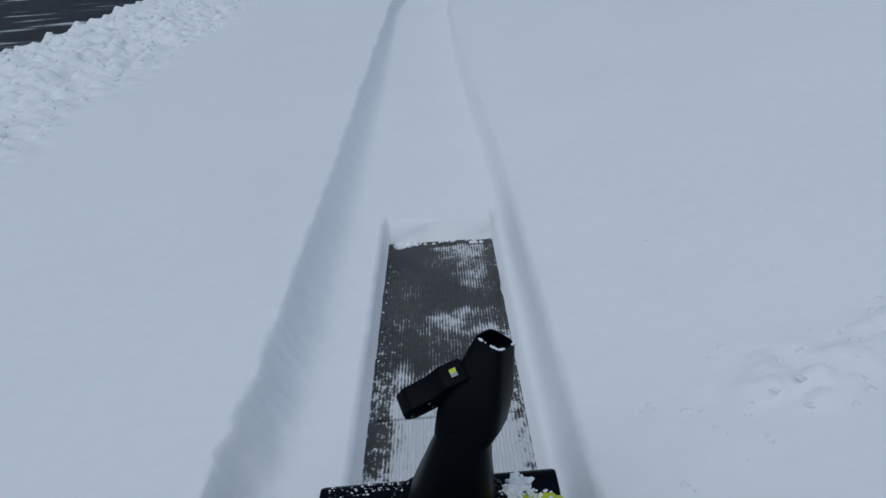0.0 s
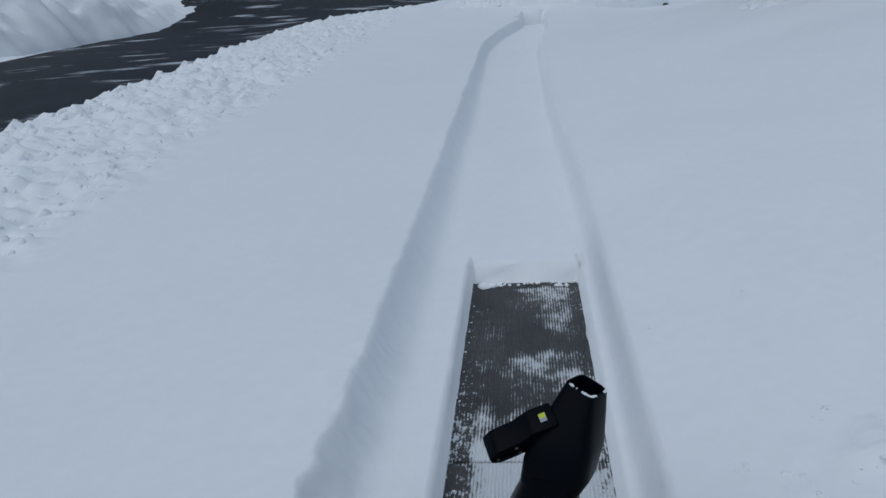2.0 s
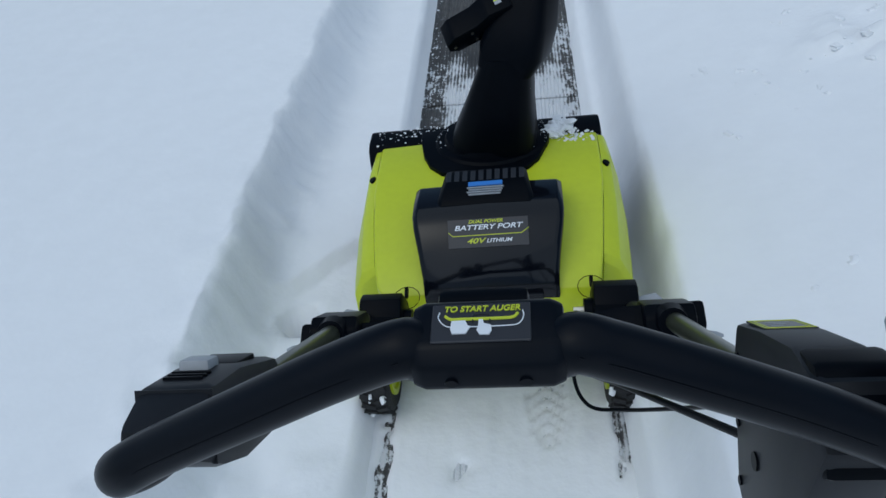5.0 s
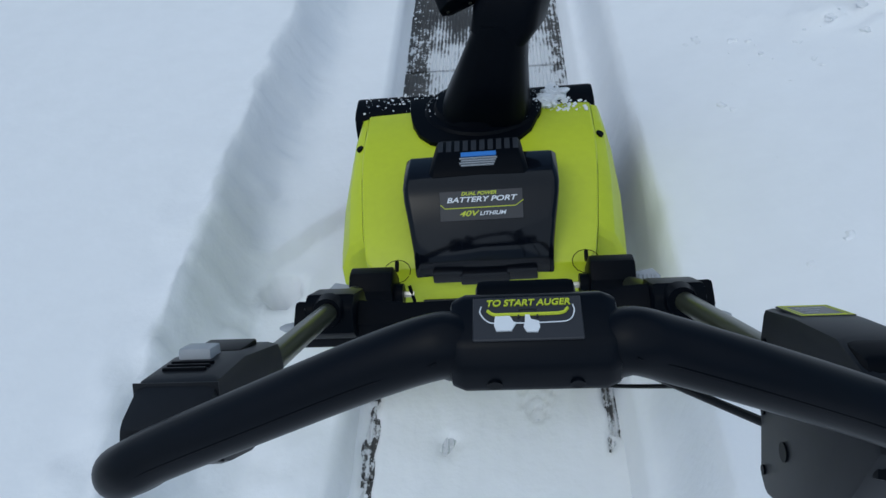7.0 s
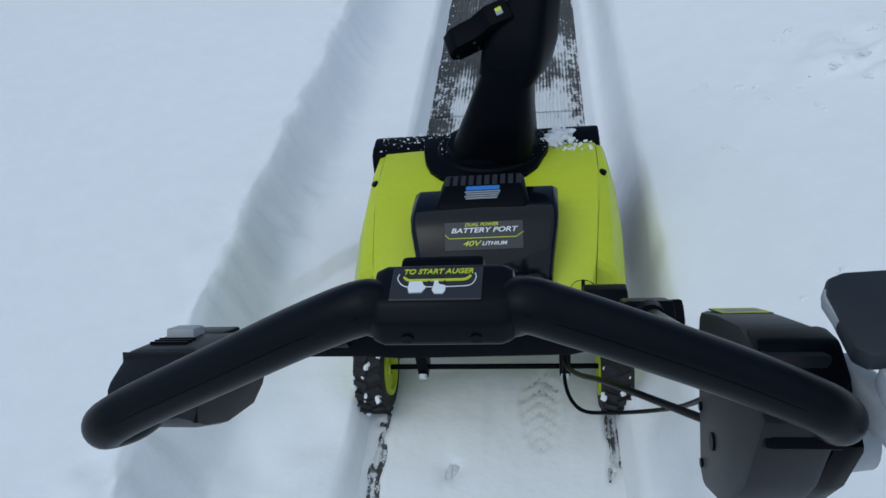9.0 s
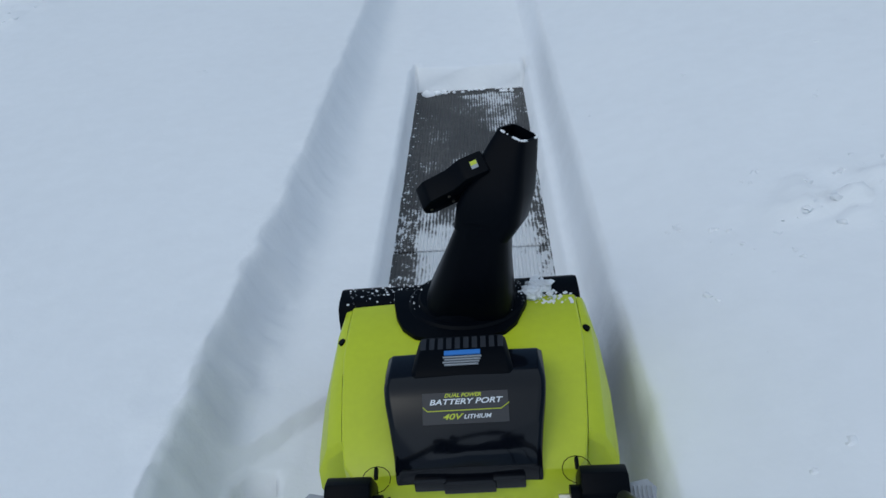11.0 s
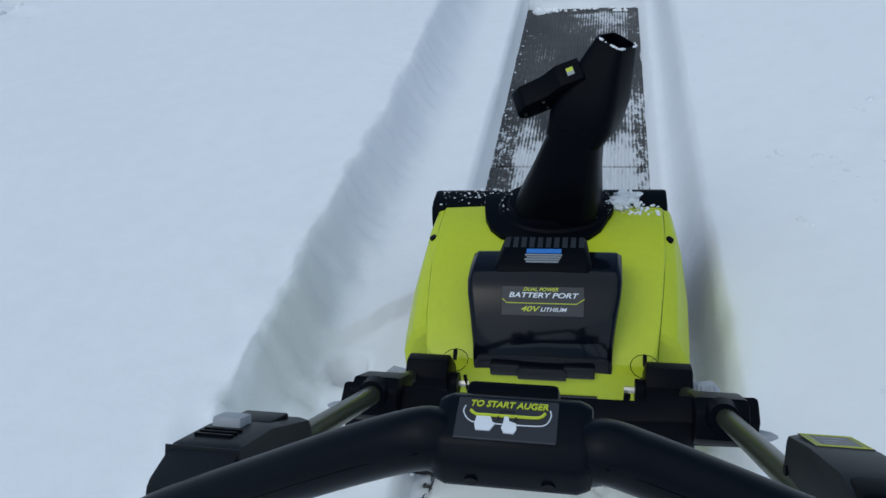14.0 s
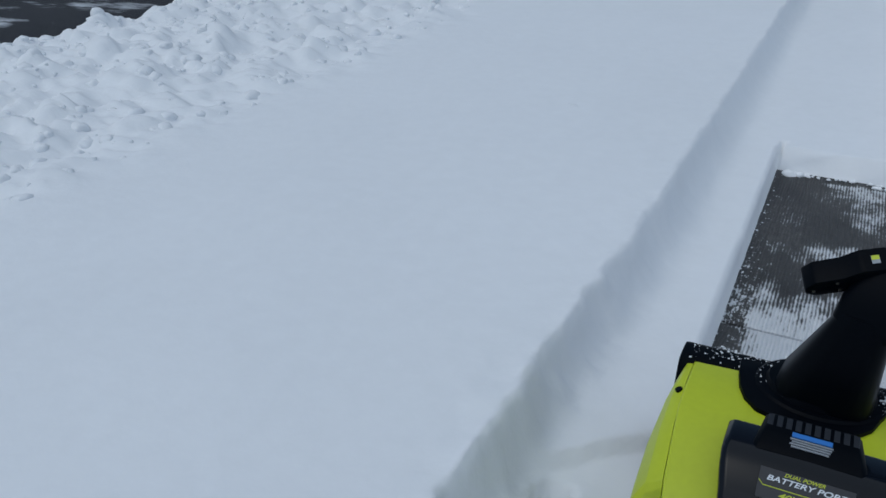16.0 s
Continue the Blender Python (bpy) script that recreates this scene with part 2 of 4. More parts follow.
def lettering(text, size, width, mat, parent, m, shear=0.0):
    """Raised printed words as a mesh, squeezed to a width."""
    cu = bpy.data.curves.new("words", "FONT")
    cu.body, cu.size, cu.align_x, cu.align_y, cu.extrude, cu.shear, cu.offset = text, size, "CENTER", "CENTER", 0.0004, shear, size * 0.018
    temp = new("words", cu)
    me = bpy.data.meshes.new_from_object(temp.evaluated_get(bpy.context.evaluated_depsgraph_get()))
    bpy.data.objects.remove(temp)
    xs = [v.co.x for v in me.vertices]
    k = width / (max(xs) - min(xs))
    for v in me.vertices:
        v.co.x *= k
    me.materials.clear()
    me.materials.append(mat)
    ob = new("lettering", me)
    ob.parent, ob.matrix_local = parent, m
    return ob


def ball(level):
    t = bmesh.new()
    bmesh.ops.create_icosphere(t, subdivisions=level, radius=1)
    t.verts.index_update()
    out = [v.co.copy() for v in t.verts], [[v.index for v in q.verts] for q in t.faces]
    t.free()
    return out


BALLS = {1: ball(1), 2: ball(2)}


def lump(bm, c, r, squash=0.7, rough=0.35, seed=0):
    """Adds an uneven clod to bm."""
    points, faces = BALLS[1 if r < 0.006 else 2]
    made, off = [], Vector((seed * 7.3, seed * 1.7, 0))
    for q in points:
        k = r * (1 + rough * noise.noise(q * 1.3 + off))
        made.append(bm.verts.new((c[0] + q.x * k, c[1] + q.y * k, c[2] + q.z * k * squash)))
    for q in faces:
        bm.faces.new([made[w] for w in q])


# ---- the ground: one sheet of snow with the cleared lane and the ploughed bank ----
def smooth(a, b, v):
    t = min(max((v - a) / (b - a), 0), 1)
    return t * t * (3 - 2 * t)


def lane(y):
    """The middle of the trench in the snow."""
    return -0.1375 - 0.045 * smooth(4.0, 8.0, y) + 0.42 * smooth(11.5, 16.5, y)


def climb_at(y):
    """The whole street climbs gently away from the machine."""
    return max(0.0, 0.0159 * y - 0.06)


def snow_height(x, y):
    p = Vector((x, y, 0))
    swell = 0.02 * noise.noise(p * 0.5) + 0.006 * noise.noise(p * 2.3)
    h = 0.29 + swell
    # the lawn climbs to the tree
    if x > 0:
        h += 0.20 * smooth(0, 1, (x - 0.2) / 0.5) * min(x - 0.2, 3.6) * (1 - 0.9 * smooth(10.3, 15.5, y + 0.9 * (3.4 - x) * smooth(3.4, 0, x))) if x > 0.2 else 0
        h += 0.06 * max(x - 3.8, 0)
        h -= 0.05 * min(max(y - 13, 0), 11) * smooth(0.6, 3, x)
        h += 0.030 * noise.noise(Vector((x * 0.5, y * 1.0, 4)))
    # the ploughed bank and the road behind it
    edge = -2.5 + 0.18 * noise.noise(Vector((3, y * 0.7, 0)))
    if x < edge:
        k = smooth(0, 0.9, edge - x)
        bank = 0.075 * smooth(0, 2.0, edge - x)
        q = p + 0.05 * Vector((noise.noise(p * 4), noise.noise(p * 4 + Vector((9, 0, 0))), 0))
        rough = 0.07 * abs(noise.noise(q * 2.0)) + 0.085 * lumps(q.x, q.y, 0.21) * (0.5 + noise.noise(p * 2.7)) + 0.075 * lumps(q.x + 5, q.y, 0.115) * (0.6 + noise.noise(p * 5)) + 0.02 * noise.noise(p * 17)
        h += k * (bank + rough - 0.06)
        crest = road_side(y)
        h = h * (1 - smooth(-0.15, 0.35, crest - x)) + -0.12 * smooth(-0.15, 0.35, crest - x)
    # the trench of the first pass
    c = lane(y)
    ragged = 0.018 * noise.noise(Vector((1.7, y * 2.0, 0))) + (0.011 + 0.014 * smooth(3.5, 1.5, y)) * noise.noise(Vector((5, y * 7, x * 7))) + 0.013 * smooth(3.2, 1.2, y) * noise.noise(Vector((5, y * 20, x * 20)))
    half = 0.46 - 0.045 * smooth(4, 8, y) - 0.20 * smooth(13.5, 16.5, y)
    left, right = c - half - 0.045 * smooth(2.2, 0.9, y) + ragged, c + half + 0.35 * ragged
    floor = 0.115 + 0.004 * noise.noise(p * 5) - 0.45 * smooth(16.4, 16.9, y)
    fall = min(max((x - left + 0.015) / (0.20 - 0.12 * smooth(7, 13, y) - 0.085 * smooth(2.6, 1.3, y)), 0), 1)
    rise = min(max((x - right + 0.035) / 0.065, 0), 1)
    deep = (1 - (1 - fall) ** 3.2) * (1 - rise ** 1.8) * (1 - smooth(17.6, 17.8, y))
    h = h * (1 - deep) + min(floor, h) * deep
    # the driveway cut across the end of the lane
    if 15.5 < y < 18.5 and -0.3 < x < 1.2:
        u = x - 0.20 - 0.35 * (y - 16.9) + 0.08 * noise.noise(p * 4)
        h -= 0.34 * smooth(-0.16, -0.06, u) * smooth(0.30, 0.18, u) * smooth(16.25, 16.55, y) * smooth(18.2, 17.2, y)
    # the crumbling crest of the wall near the machine
    if y < 3.6 and -0.85 < x < -0.4:
        band = math.exp(-((x - left - 0.02) / 0.055) ** 2) * smooth(3.6, 2.0, y)
        h += band * (0.034 * (lumps(x, y, 0.055) - 0.5) * (0.6 + noise.noise(p * 6)) + 0.018 * noise.noise(p * 28))
    # snow thrown out over the lawn
    if 0.5 < x < 2.4 and 0.4 < y < 3.2:
        d = y - (1.62 + 0.42 * (x - 0.6))
        k = math.exp(-(d / 0.17) ** 2) * smooth(0.55, 0.9, x)
        h += k * (0.105 * max(0, lumps(x, y, 0.070) - 0.35) * max(0, 0.30 + noise.noise(p * 3.1)) + 0.007 * noise.noise(p * 22))
    # slots cut by the housing's side plates
    if 3.74 < y < 3.94:
        for sx in (-0.292, 0.262):
            h -= 0.05 * smooth(0.014, 0.006, abs(x - sx)) * smooth(3.93, 3.875, y)
    # the strip scraped down to the concrete
    wobble = 0.006 * noise.noise(Vector((2, y * 7, 0)))
    cut = smooth(-0.315 + wobble, -0.290 + wobble, x) * (1 - smooth(0.246 + wobble, 0.262 + wobble, x)) * (1 - smooth(3.800, 3.820, y + 0.05 * x))
    if cut > 0:
        h = h * (1 - cut) + -0.03 * cut
    # the trampled ground beside the machine
    if y < 1.6 and -0.75 < x < -0.30:
        h += 0.014 * noise.noise(p * 9) * smooth(1.6, 1.2, y)
        h -= 0.16 * smooth(1.2, 0.85, math.hypot((x + 0.511) / 0.042, (y - 1.215) / 0.036))
        d = y - (1.26 + 0.94 * (x + 0.59))
        h -= 0.035 * smooth(0.010, -0.012, d + 0.012 * noise.noise(p * 8)) * smooth(-0.65, -0.60, x)
        h += 0.02 * (lumps(x, y, 0.07) - 0.4) * smooth(1.1, 0.5, y)
    return h + climb_at(y)


def road_level(x, y):
    """The street climbs towards its far end."""
    return -0.09 + 0.155 * max(y - 29, 0) * min(max(-2 - x, 0), 12) / 11


def lumps(x, y, cell):
    """Rounded lumps packed side by side, 0 to 1."""
    near = noise.voronoi(Vector((x / cell, y / cell, 0)))[0][0]
    return 1 - min(near * 1.25, 1) ** 2


def road_side(y):
    return -5.2 + 0.16 * noise.noise(Vector((8, y * 1.1, 0))) + 0.10 * noise.noise(Vector((8, y * 4, 0))) + 3.3 * smooth(16, 27, y)


def axis_steps(stops):
    out = []
    for (a, step), (b, _) in zip(stops, stops[1:]):
        k = max(1, round((b - a) / step))
        out += [a + (b - a) * i / k for i in range(k)]
    return out + [stops[-1][0]]


def uphill(x, y, z):
    """A place on the flat plan of the far street, set on the climbing one."""
    y = 0.945 * y + 0.15
    return x, y, z + climb_at(y) - 0.02 - 0.010 * max(0.0, min(y, 40) - 16)


def grid_mesh(xs, ys, fn, climb=False):
    me = bpy.data.meshes.new("sheet")
    verts = [uphill(x, y, fn(x, y)) if climb and y > 0 else (x, y, fn(x, y)) for y in ys for x in xs]
    k = len(xs)
    faces = [(j * k + i, j * k + i + 1, (j + 1) * k + i + 1, (j + 1) * k + i) for j in range(len(ys) - 1) for i in range(k - 1)]
    me.from_pydata(verts, [], faces)
    me.polygons.foreach_set("use_smooth", [True] * len(me.polygons))
    return me


def far_blend(x, y):
    """The near snow, going over into the flat, white distance."""
    h = snow_height(min(max(x, -7), 9), min(max(y, -3), 26))
    return h


ground_mesh = grid_mesh(axis_steps([(-7.0, 0.3), (-5.4, 0.032), (-2.2, 0.09), (-0.85, 0.015), (0.55, 0.026), (2.0, 0.14), (9.0, 1)]),
                        axis_steps([(-3.0, 0.07), (-0.2, 0.02), (4.1, 0.035), (12, 0.06), (24, 1)]), far_blend)
ground_mesh.materials.append(SNOW)
ground = tagged(new("ground", ground_mesh), "deep fresh snow with a cleared lane cut through it", "snow", kind="structure")

# the wide ground round the near sheet, out to the horizon
def far_height(x, y):
    inside = -6.9 < x < 8.9 and -2.9 < y < 23.9
    if inside:
        rim = min(x + 7, 9 - x, y + 3)
        return snow_height(x, y) - climb_at(y) - 0.02 if rim < 0.6 and x > -4.9 and y < 23 else -1.0
    if x > -4.9 and y < 24 or x > 2 and y < 24:
        return snow_height(min(max(x, -7), 9), max(y, -3)) - climb_at(max(y, -3)) + 0.05 * noise.noise(Vector((x * 0.1, y * 0.1, 0))) * smooth(9, 20, max(x, 6 - y))
    h = -0.12
    h -= 0.65 * smooth(1, 7, x) * smooth(21, 30, y)
    h += 0.45 * smooth(7, 12, x) * smooth(30, 20, y) + 0.5 * smooth(-13.2, -15, x) * smooth(30, 10, y)
    h += 0.9 * smooth(-11, -15, x) * smooth(26, 34, y)
    h += 0.35 * smooth(33.5, 36, y)
    h += 0.05 * noise.noise(Vector((x * 0.4, y * 0.4, 0)))
    if y >= 35.5 and x < 0:
        h = max(h, road_level(x, 36.5) + 0.06)
    if -14 < x < -4 and y < 35.5 or (-14 < x < 0 and 24 < y < 35.5):
        h = road_level(x, y) - 0.08
    return h


far_mesh = grid_mesh(axis_steps([(-600, 150), (-60, 4), (-18, 0.5), (10, 4), (60, 150), (600, 1)]),
                     axis_steps([(-600, 150), (-60, 4), (-3.0, 0.5), (40, 4), (90, 150), (1200, 1)]), far_height, True)
far_mesh.materials.append(SNOW)
tagged(new("ground_distance", far_mesh), "snow-covered ground reaching to the horizon", "snow", kind="structure")

road_mesh = grid_mesh(axis_steps([(-14.5, 0.5), (-0.8, 1)]), axis_steps([(-20, 1), (36, 1)]), lambda x, y: road_level(x, y) + 0.01 * noise.noise(Vector((x, y, 0)) * 0.3), True)
road_mesh.materials.append(ASPHALT)
tagged(new("road", road_mesh), "wet dark asphalt street ploughed clear of snow", "road", kind="structure")

# concrete pavement in slabs
pavement = tagged(new("pavement"), "scraped concrete pavement with traces of snow", "pavement", kind="structure")
for y0, y1 in ((-0.76, 0.764), (0.77, 2.287), (2.297, 3.814), (3.82, 5.34)):
    part("slab", box(-0.50, 0.47, y0, y1, -0.09, 0.0, 0.006), CONCRETE, pavement)

# ---- the snow thrower ----
MACHINE = pose(-0.025, 0.86, 0.0)
thrower = empty("snow_thrower", MACHINE, "lime green and black cordless snow thrower standing on the cleared pavement", "snow thrower")
TWIST = Matrix.Translation((0.013, 0.38, 0)) @ pose(0, 0, 0, 0, -1.0, 0)   # body frame: x across, y ahead of the middle


def body_part(name, bm, mat, label="", parent=None, shift=0.0):
    bm.transform(TWIST @ Matrix.Translation((shift, 0, 0)))
    return part(name, bm, mat, parent or thrower, label)


def hood_ring(y, zt, w, zb):
    return [(-w, y, zb), (-w, y, zt - 0.004), (-w + 0.004, y, zt - 0.001), (-w * 0.5, y, zt + 0.004), (0, y, zt + 0.006), (w * 0.5, y, zt + 0.004), (w - 0.004, y, zt - 0.001), (w, y, zt - 0.004), (w, y, zb)]


HOOD = [(0.168, 0.440, 0.242, 0.27), (0.06, 0.442, 0.242, 0.27), (0.0, 0.440, 0.240, 0.27), (-0.10, 0.428, 0.231, 0.27), (-0.18, 0.411, 0.223, 0.27), (-0.235, 0.398, 0.214, 0.27), (-0.258, 0.386, 0.196, 0.27), (-0.272, 0.362, 0.182, 0.27), (-0.280, 0.325, 0.172, 0.285), (-0.282, 0.29, 0.168, 0.27)]
hood = body_part("hood", loft([hood_ring(y, z, w, zb) for y, z, w, zb in HOOD], True, 0.002), LIME, "lime green plastic hood")


def side_ring(s, y, xi, zi, xo, zo):
    a, b = (xi + 0.0008) * s, xo * s
    return [(a, y, 0.27), (a, y, zi), (a + 0.55 * (b - a), y, zi - 0.3 * (zi - zo)), (b - 0.006 * s, y, zo + 0.006), (b, y, zo - 0.008), (b + 0.002 * s, y, 0.285), (b - 0.002 * s, y, 0.27)]


SIDE = [(0.166, 0.242, 0.434, 0.262, 0.424), (0.10, 0.242, 0.437, 0.270, 0.416), (0.084, 0.242, 0.437, 0.279, 0.388), (-0.05, 0.2355, 0.430, 0.284, 0.366), (-0.15, 0.226, 0.412, 0.282, 0.342), (-0.182, 0.223, 0.402, 0.281, 0.330), (-0.192, 0.221, 0.388, 0.278, 0.305)]
for s in (-1, 1):
    panel = body_part("side_panel", loft([side_ring(s, *r) for r in SIDE], True, 0.0025), LIME)
    body_part("screw_recess", disc((s * 0.2515, 0.062, 0.4305), (s * 0.45, 0, 1), 0.0080, 0.007, 16), BLACK, "dark round screw recess", panel)
# guessed, unseen black block below the short lime shell, to cut green bounce on snow
body_part("added_underbody", box(-0.215, 0.215, -0.06, 0.17, 0.13, 0.30, 0.012), BLACK, "unseen black underbody block added below the lime shell")
# auger housing
HOUSING = [(0.158, 0.415), (0.172, 0.438), (0.190, 0.442), (0.238, 0.440), (0.252, 0.430), (0.30, 0.36), (0.325, 0.22), (0.315, 0.06), (0.27, 0.025), (0.12, 0.025), (0.10, 0.2)]
housing = body_part("auger_housing", prism(HOUSING, "x", -0.277, 0.254, 0.009), BLACK, "black plastic auger housing dusted with snow")
body_part("scraper_bar", box(-0.26, 0.26, 0.10, 0.125, 0.004, 0.03, 0.002), GREYBLACK, "", housing)

# chute: collar, tube, deflector and its drive
RINGC = Vector((0.012, 0.150, 0.0))
body_part("collar_base", prism([(-0.150, 0.20), (-0.146, 0.15), (-0.138, 0.105), (-0.122, 0.066), (-0.096, 0.038), (-0.06, 0.026), (0.055, 0.026), (0.088, 0.038), (0.112, 0.066), (0.126, 0.105), (0.134, 0.15), (0.138, 0.20)], "z", 0.42, 0.4565, 0.004), BLACK, "", housing)
collar = body_part("chute_collar", loft([[(RINGC.x + r * math.cos(a) * 1.0, RINGC.y + r * 0.82 * math.sin(a), z) for a in (2 * math.pi * k / 40 for k in range(40))] for r, z in ((0.126, 0.43), (0.126, 0.457), (0.120, 0.462), (0.106, 0.463), (0.100, 0.474), (0.09, 0.476))]), BLACK, "black chute collar flecked with ice")


def chute_ring(c, w, d, turn, tilt, lift=0.0):
    m = Matrix.Translation(c) @ pose(0, 0, 0, tilt, 0, turn)
    pts = []
    for k in range(20):
        a = 2 * math.pi * (k + 0.5) / 20
        q = Vector((math.copysign(abs(math.cos(a)) ** 0.55, math.cos(a)) * w, math.copysign(abs(math.sin(a)) ** 0.55, math.sin(a)) * d, lift))
        pts.append(m @ q)
    return pts


chute = part("chute", loft([chute_ring((0.025, 0.530, 0.458), 0.094, 0.083, -8, 0), chute_ring((0.027, 0.528, 0.49), 0.089, 0.08, -8, 0), chute_ring((0.042, 0.527, 0.56), 0.072, 0.068, -8, -4), chute_ring((0.058, 0.531, 0.625), 0.058, 0.058, -10, -10), chute_ring((0.066, 0.534, 0.655), 0.052, 0.053, -10, -12)]), BLACK, thrower, "black tapered discharge chute")


def deflector_mesh():
    rings = []
    spec = [((0.062, 0.535, 0.630), 0.058, 0.056, -14), ((0.082, 0.543, 0.668), 0.067, 0.060, -22), ((0.104, 0.560, 0.720), 0.059, 0.053, -30), ((0.128, 0.585, 0.780), 0.041, 0.040, -38), ((0.138, 0.594, 0.806), 0.033, 0.034, -40)]
    for c, w, d, turn in spec:
        m = Matrix.Translation(c) @ pose(0, 0, 0, -12, 14, turn)
        rings.append([m @ Vector((math.copysign(abs(math.cos(a)) ** 0.4, math.cos(a)) * w, math.copysign(abs(math.sin(a)) ** 0.4, math.sin(a)) * d, 0)) for a in (2 * math.pi * (k + 0.5) / 20 for k in range(20))])
    inner = [[c0 + (q - c0) * 0.86 for q in r] for r, (c, w, d, turn) in zip(rings, spec) for c0 in [Vector(c)]]
    inner[-1] = [q + Vector((0, 0, 0.001)) for q in inner[-1]]
    return loft(rings + [inner[-1], inner[-2]], True)


deflector = part("deflector", deflector_mesh(), BLACK, thrower, "black square chute deflector with frosted rim")
rim = bmesh.new()
for k in range(46):
    a = random.uniform(-1.2, 2.0)
    m = Matrix.Translation((0.1385, 0.594, 0.807)) @ pose(0, 0, 0, -12, 14, -40)
    q = m @ Vector((math.copysign(abs(math.cos(a)) ** 0.4, math.cos(a)) * 0.031, -math.copysign(abs(math.sin(a)) ** 0.4, math.sin(a)) * 0.032, 0))
    lump(rim, q, random.uniform(0.0015, 0.0036), 0.8, 0.6, k)
tagged(part("frost", rim, CLOD, deflector, "white frost on the rim"), kind="stuff")
drive = part("chute_drive", prism([(0.10, 0.056), (0.052, 0.058), (0.02, 0.038), (-0.03, 0.032), (-0.05, 0.010), (-0.05, -0.014), (-0.032, -0.030), (0.022, -0.026), (0.045, -0.042), (0.10, -0.02)], "y", -0.026, 0.026, 0.006), BLACK, thrower, "black chute drive motor housing", Matrix.Translation((-0.016, 0.554, 0.7075)) @ pose(0, 0, 0, 28, -17, 12) @ Matrix.Diagonal((1, 1, 0.78, 1)))
sticker = part("sticker", box(0.070, 0.084, -0.010, 0.008, 0.0550, 0.0584, 0.0005, 1), GREY, drive, "small white and yellow sticker")
part("print_block", box(0.0705, 0.0835, -0.002, 0.0075, 0.0560, 0.0588, 0, 1), PRINT_LIME, sticker)
for u, v in ((-0.034, -0.004), (0.012, -0.010), (0.008, 0.02), (0.055, 0.0)):
    part("screw", disc((u, -0.0265, v), (0, 1, 0), 0.0034, 0.003, 10), STEEL, drive)
for q in ((0.018, 0.480, 0.60), (0.103, 0.490, 0.60)):
    part("rivet", disc(q, (0, 1, 0.2), 0.004, 0.006, 10), STEEL, chute)

# battery port cover
def cover_profile():
    return [(-0.044, 0.448), (-0.048, 0.480), (-0.068, 0.498), (-0.12, 0.506), (-0.155, 0.504), (-0.180, 0.493), (-0.215, 0.463), (-0.245, 0.430), (-0.263, 0.407), (-0.267, 0.386)]


def cover_ring(y, z):
    w, o = 0.144 - 0.017 * smooth(-0.15, -0.26, y), 0.009
    return [(o + u, y, z + v) for u, v in ((-w, -0.030), (-w, -0.008), (-w + 0.010, 0), (0, 0.002), (w - 0.010, 0), (w, -0.008), (w, -0.030))]


cover = body_part("port_cover", loft([cover_ring(y, z) for y, z in cover_profile()], True, 0.003), SMOKE, "smoked glossy battery port cover")
hump = body_part("battery", loft([[(-w, y, 0.45), (-w, y, z), (-w + 0.01, y, z + 0.008), (w - 0.01, y, z + 0.008), (w, y, z), (w, y, 0.45)] for y, z, w in ((-0.038, 0.470, 0.079), (-0.041, 0.502, 0.080), (-0.046, 0.510, 0.081), (-0.085, 0.511, 0.086), (-0.126, 0.508, 0.092), (-0.142, 0.498, 0.094))], True, 0.003), BLACK, "black battery pack under the cover", cover, 0.006)
for k in range(10):
    body_part("rib", box(-0.074 + k * 0.0158, -0.064 + k * 0.0158, -0.082, -0.0500, 0.490, 0.5194, 0.0006, 1), LAMPGREY, "", hump, 0.004)
body_part("blue_label", box(-0.032, 0.034, -0.100, -0.088, 0.495, 0.5205, 0.0004, 1), PRINT_BLUE, "blue printed label", hump, 0.006)
for k in range(4):
    body_part("print_line", box(-0.034 + 0.003 * (k % 2), 0.036 - 0.002 * k, -0.1065 - 0.0062 * k, -0.1035 - 0.0062 * k, 0.495, 0.5197 - 0.0005 * k, 0, 1), GREY, "", hump, 0.006)
for s in (-1, 1):
    body_part("hinge", box(s * 0.068 - 0.028, s * 0.068 + 0.028, -0.279, -0.260, 0.368, 0.392, 0.003), SMOKE, "", cover, 0.010)
body_part("latch", box(-0.045, 0.045, -0.283, -0.262, 0.364, 0.388, 0.003), SMOKE, "", cover, 0.010)
DECAL_AT = TWIST @ Matrix.Translation((0.010, -0.1955, 0.4815)) @ pose(0, 0, 0, 40, 0, 0)
plate = part("decal", box(-0.075, 0.075, -0.027, 0.027, 0.0, 0.0022, 0.0004, 1), DECAL, cover, "dark printed decal", DECAL_AT)


def on_decal(x, y):
    return Matrix.Translation((x, y, 0.0026))


lettering("DUAL POWER", 0.0090, 0.064, PRINT_LIME, plate, on_decal(-0.004, 0.0215), 0.3)
lettering("BATTERY PORT", 0.0130, 0.128, PRINT, plate, on_decal(0, 0.0105), 0.25)
lettering("40V", 0.0135, 0.036, PRINT_LIME, plate, on_decal(-0.024, -0.0150), 0.3)
lettering("LITHIUM", 0.0100, 0.048, PRINT, plate, on_decal(0.0200, -0.0156), 0.25)
part("stripe", tube([(-0.074, 0.0035, 0.0022), (-0.066, -0.0040, 0.0022), (0.062, -0.0040, 0.0022), (0.076, 0.0055, 0.0022)], 0.0009, 6), PRINT_LIME, plate)

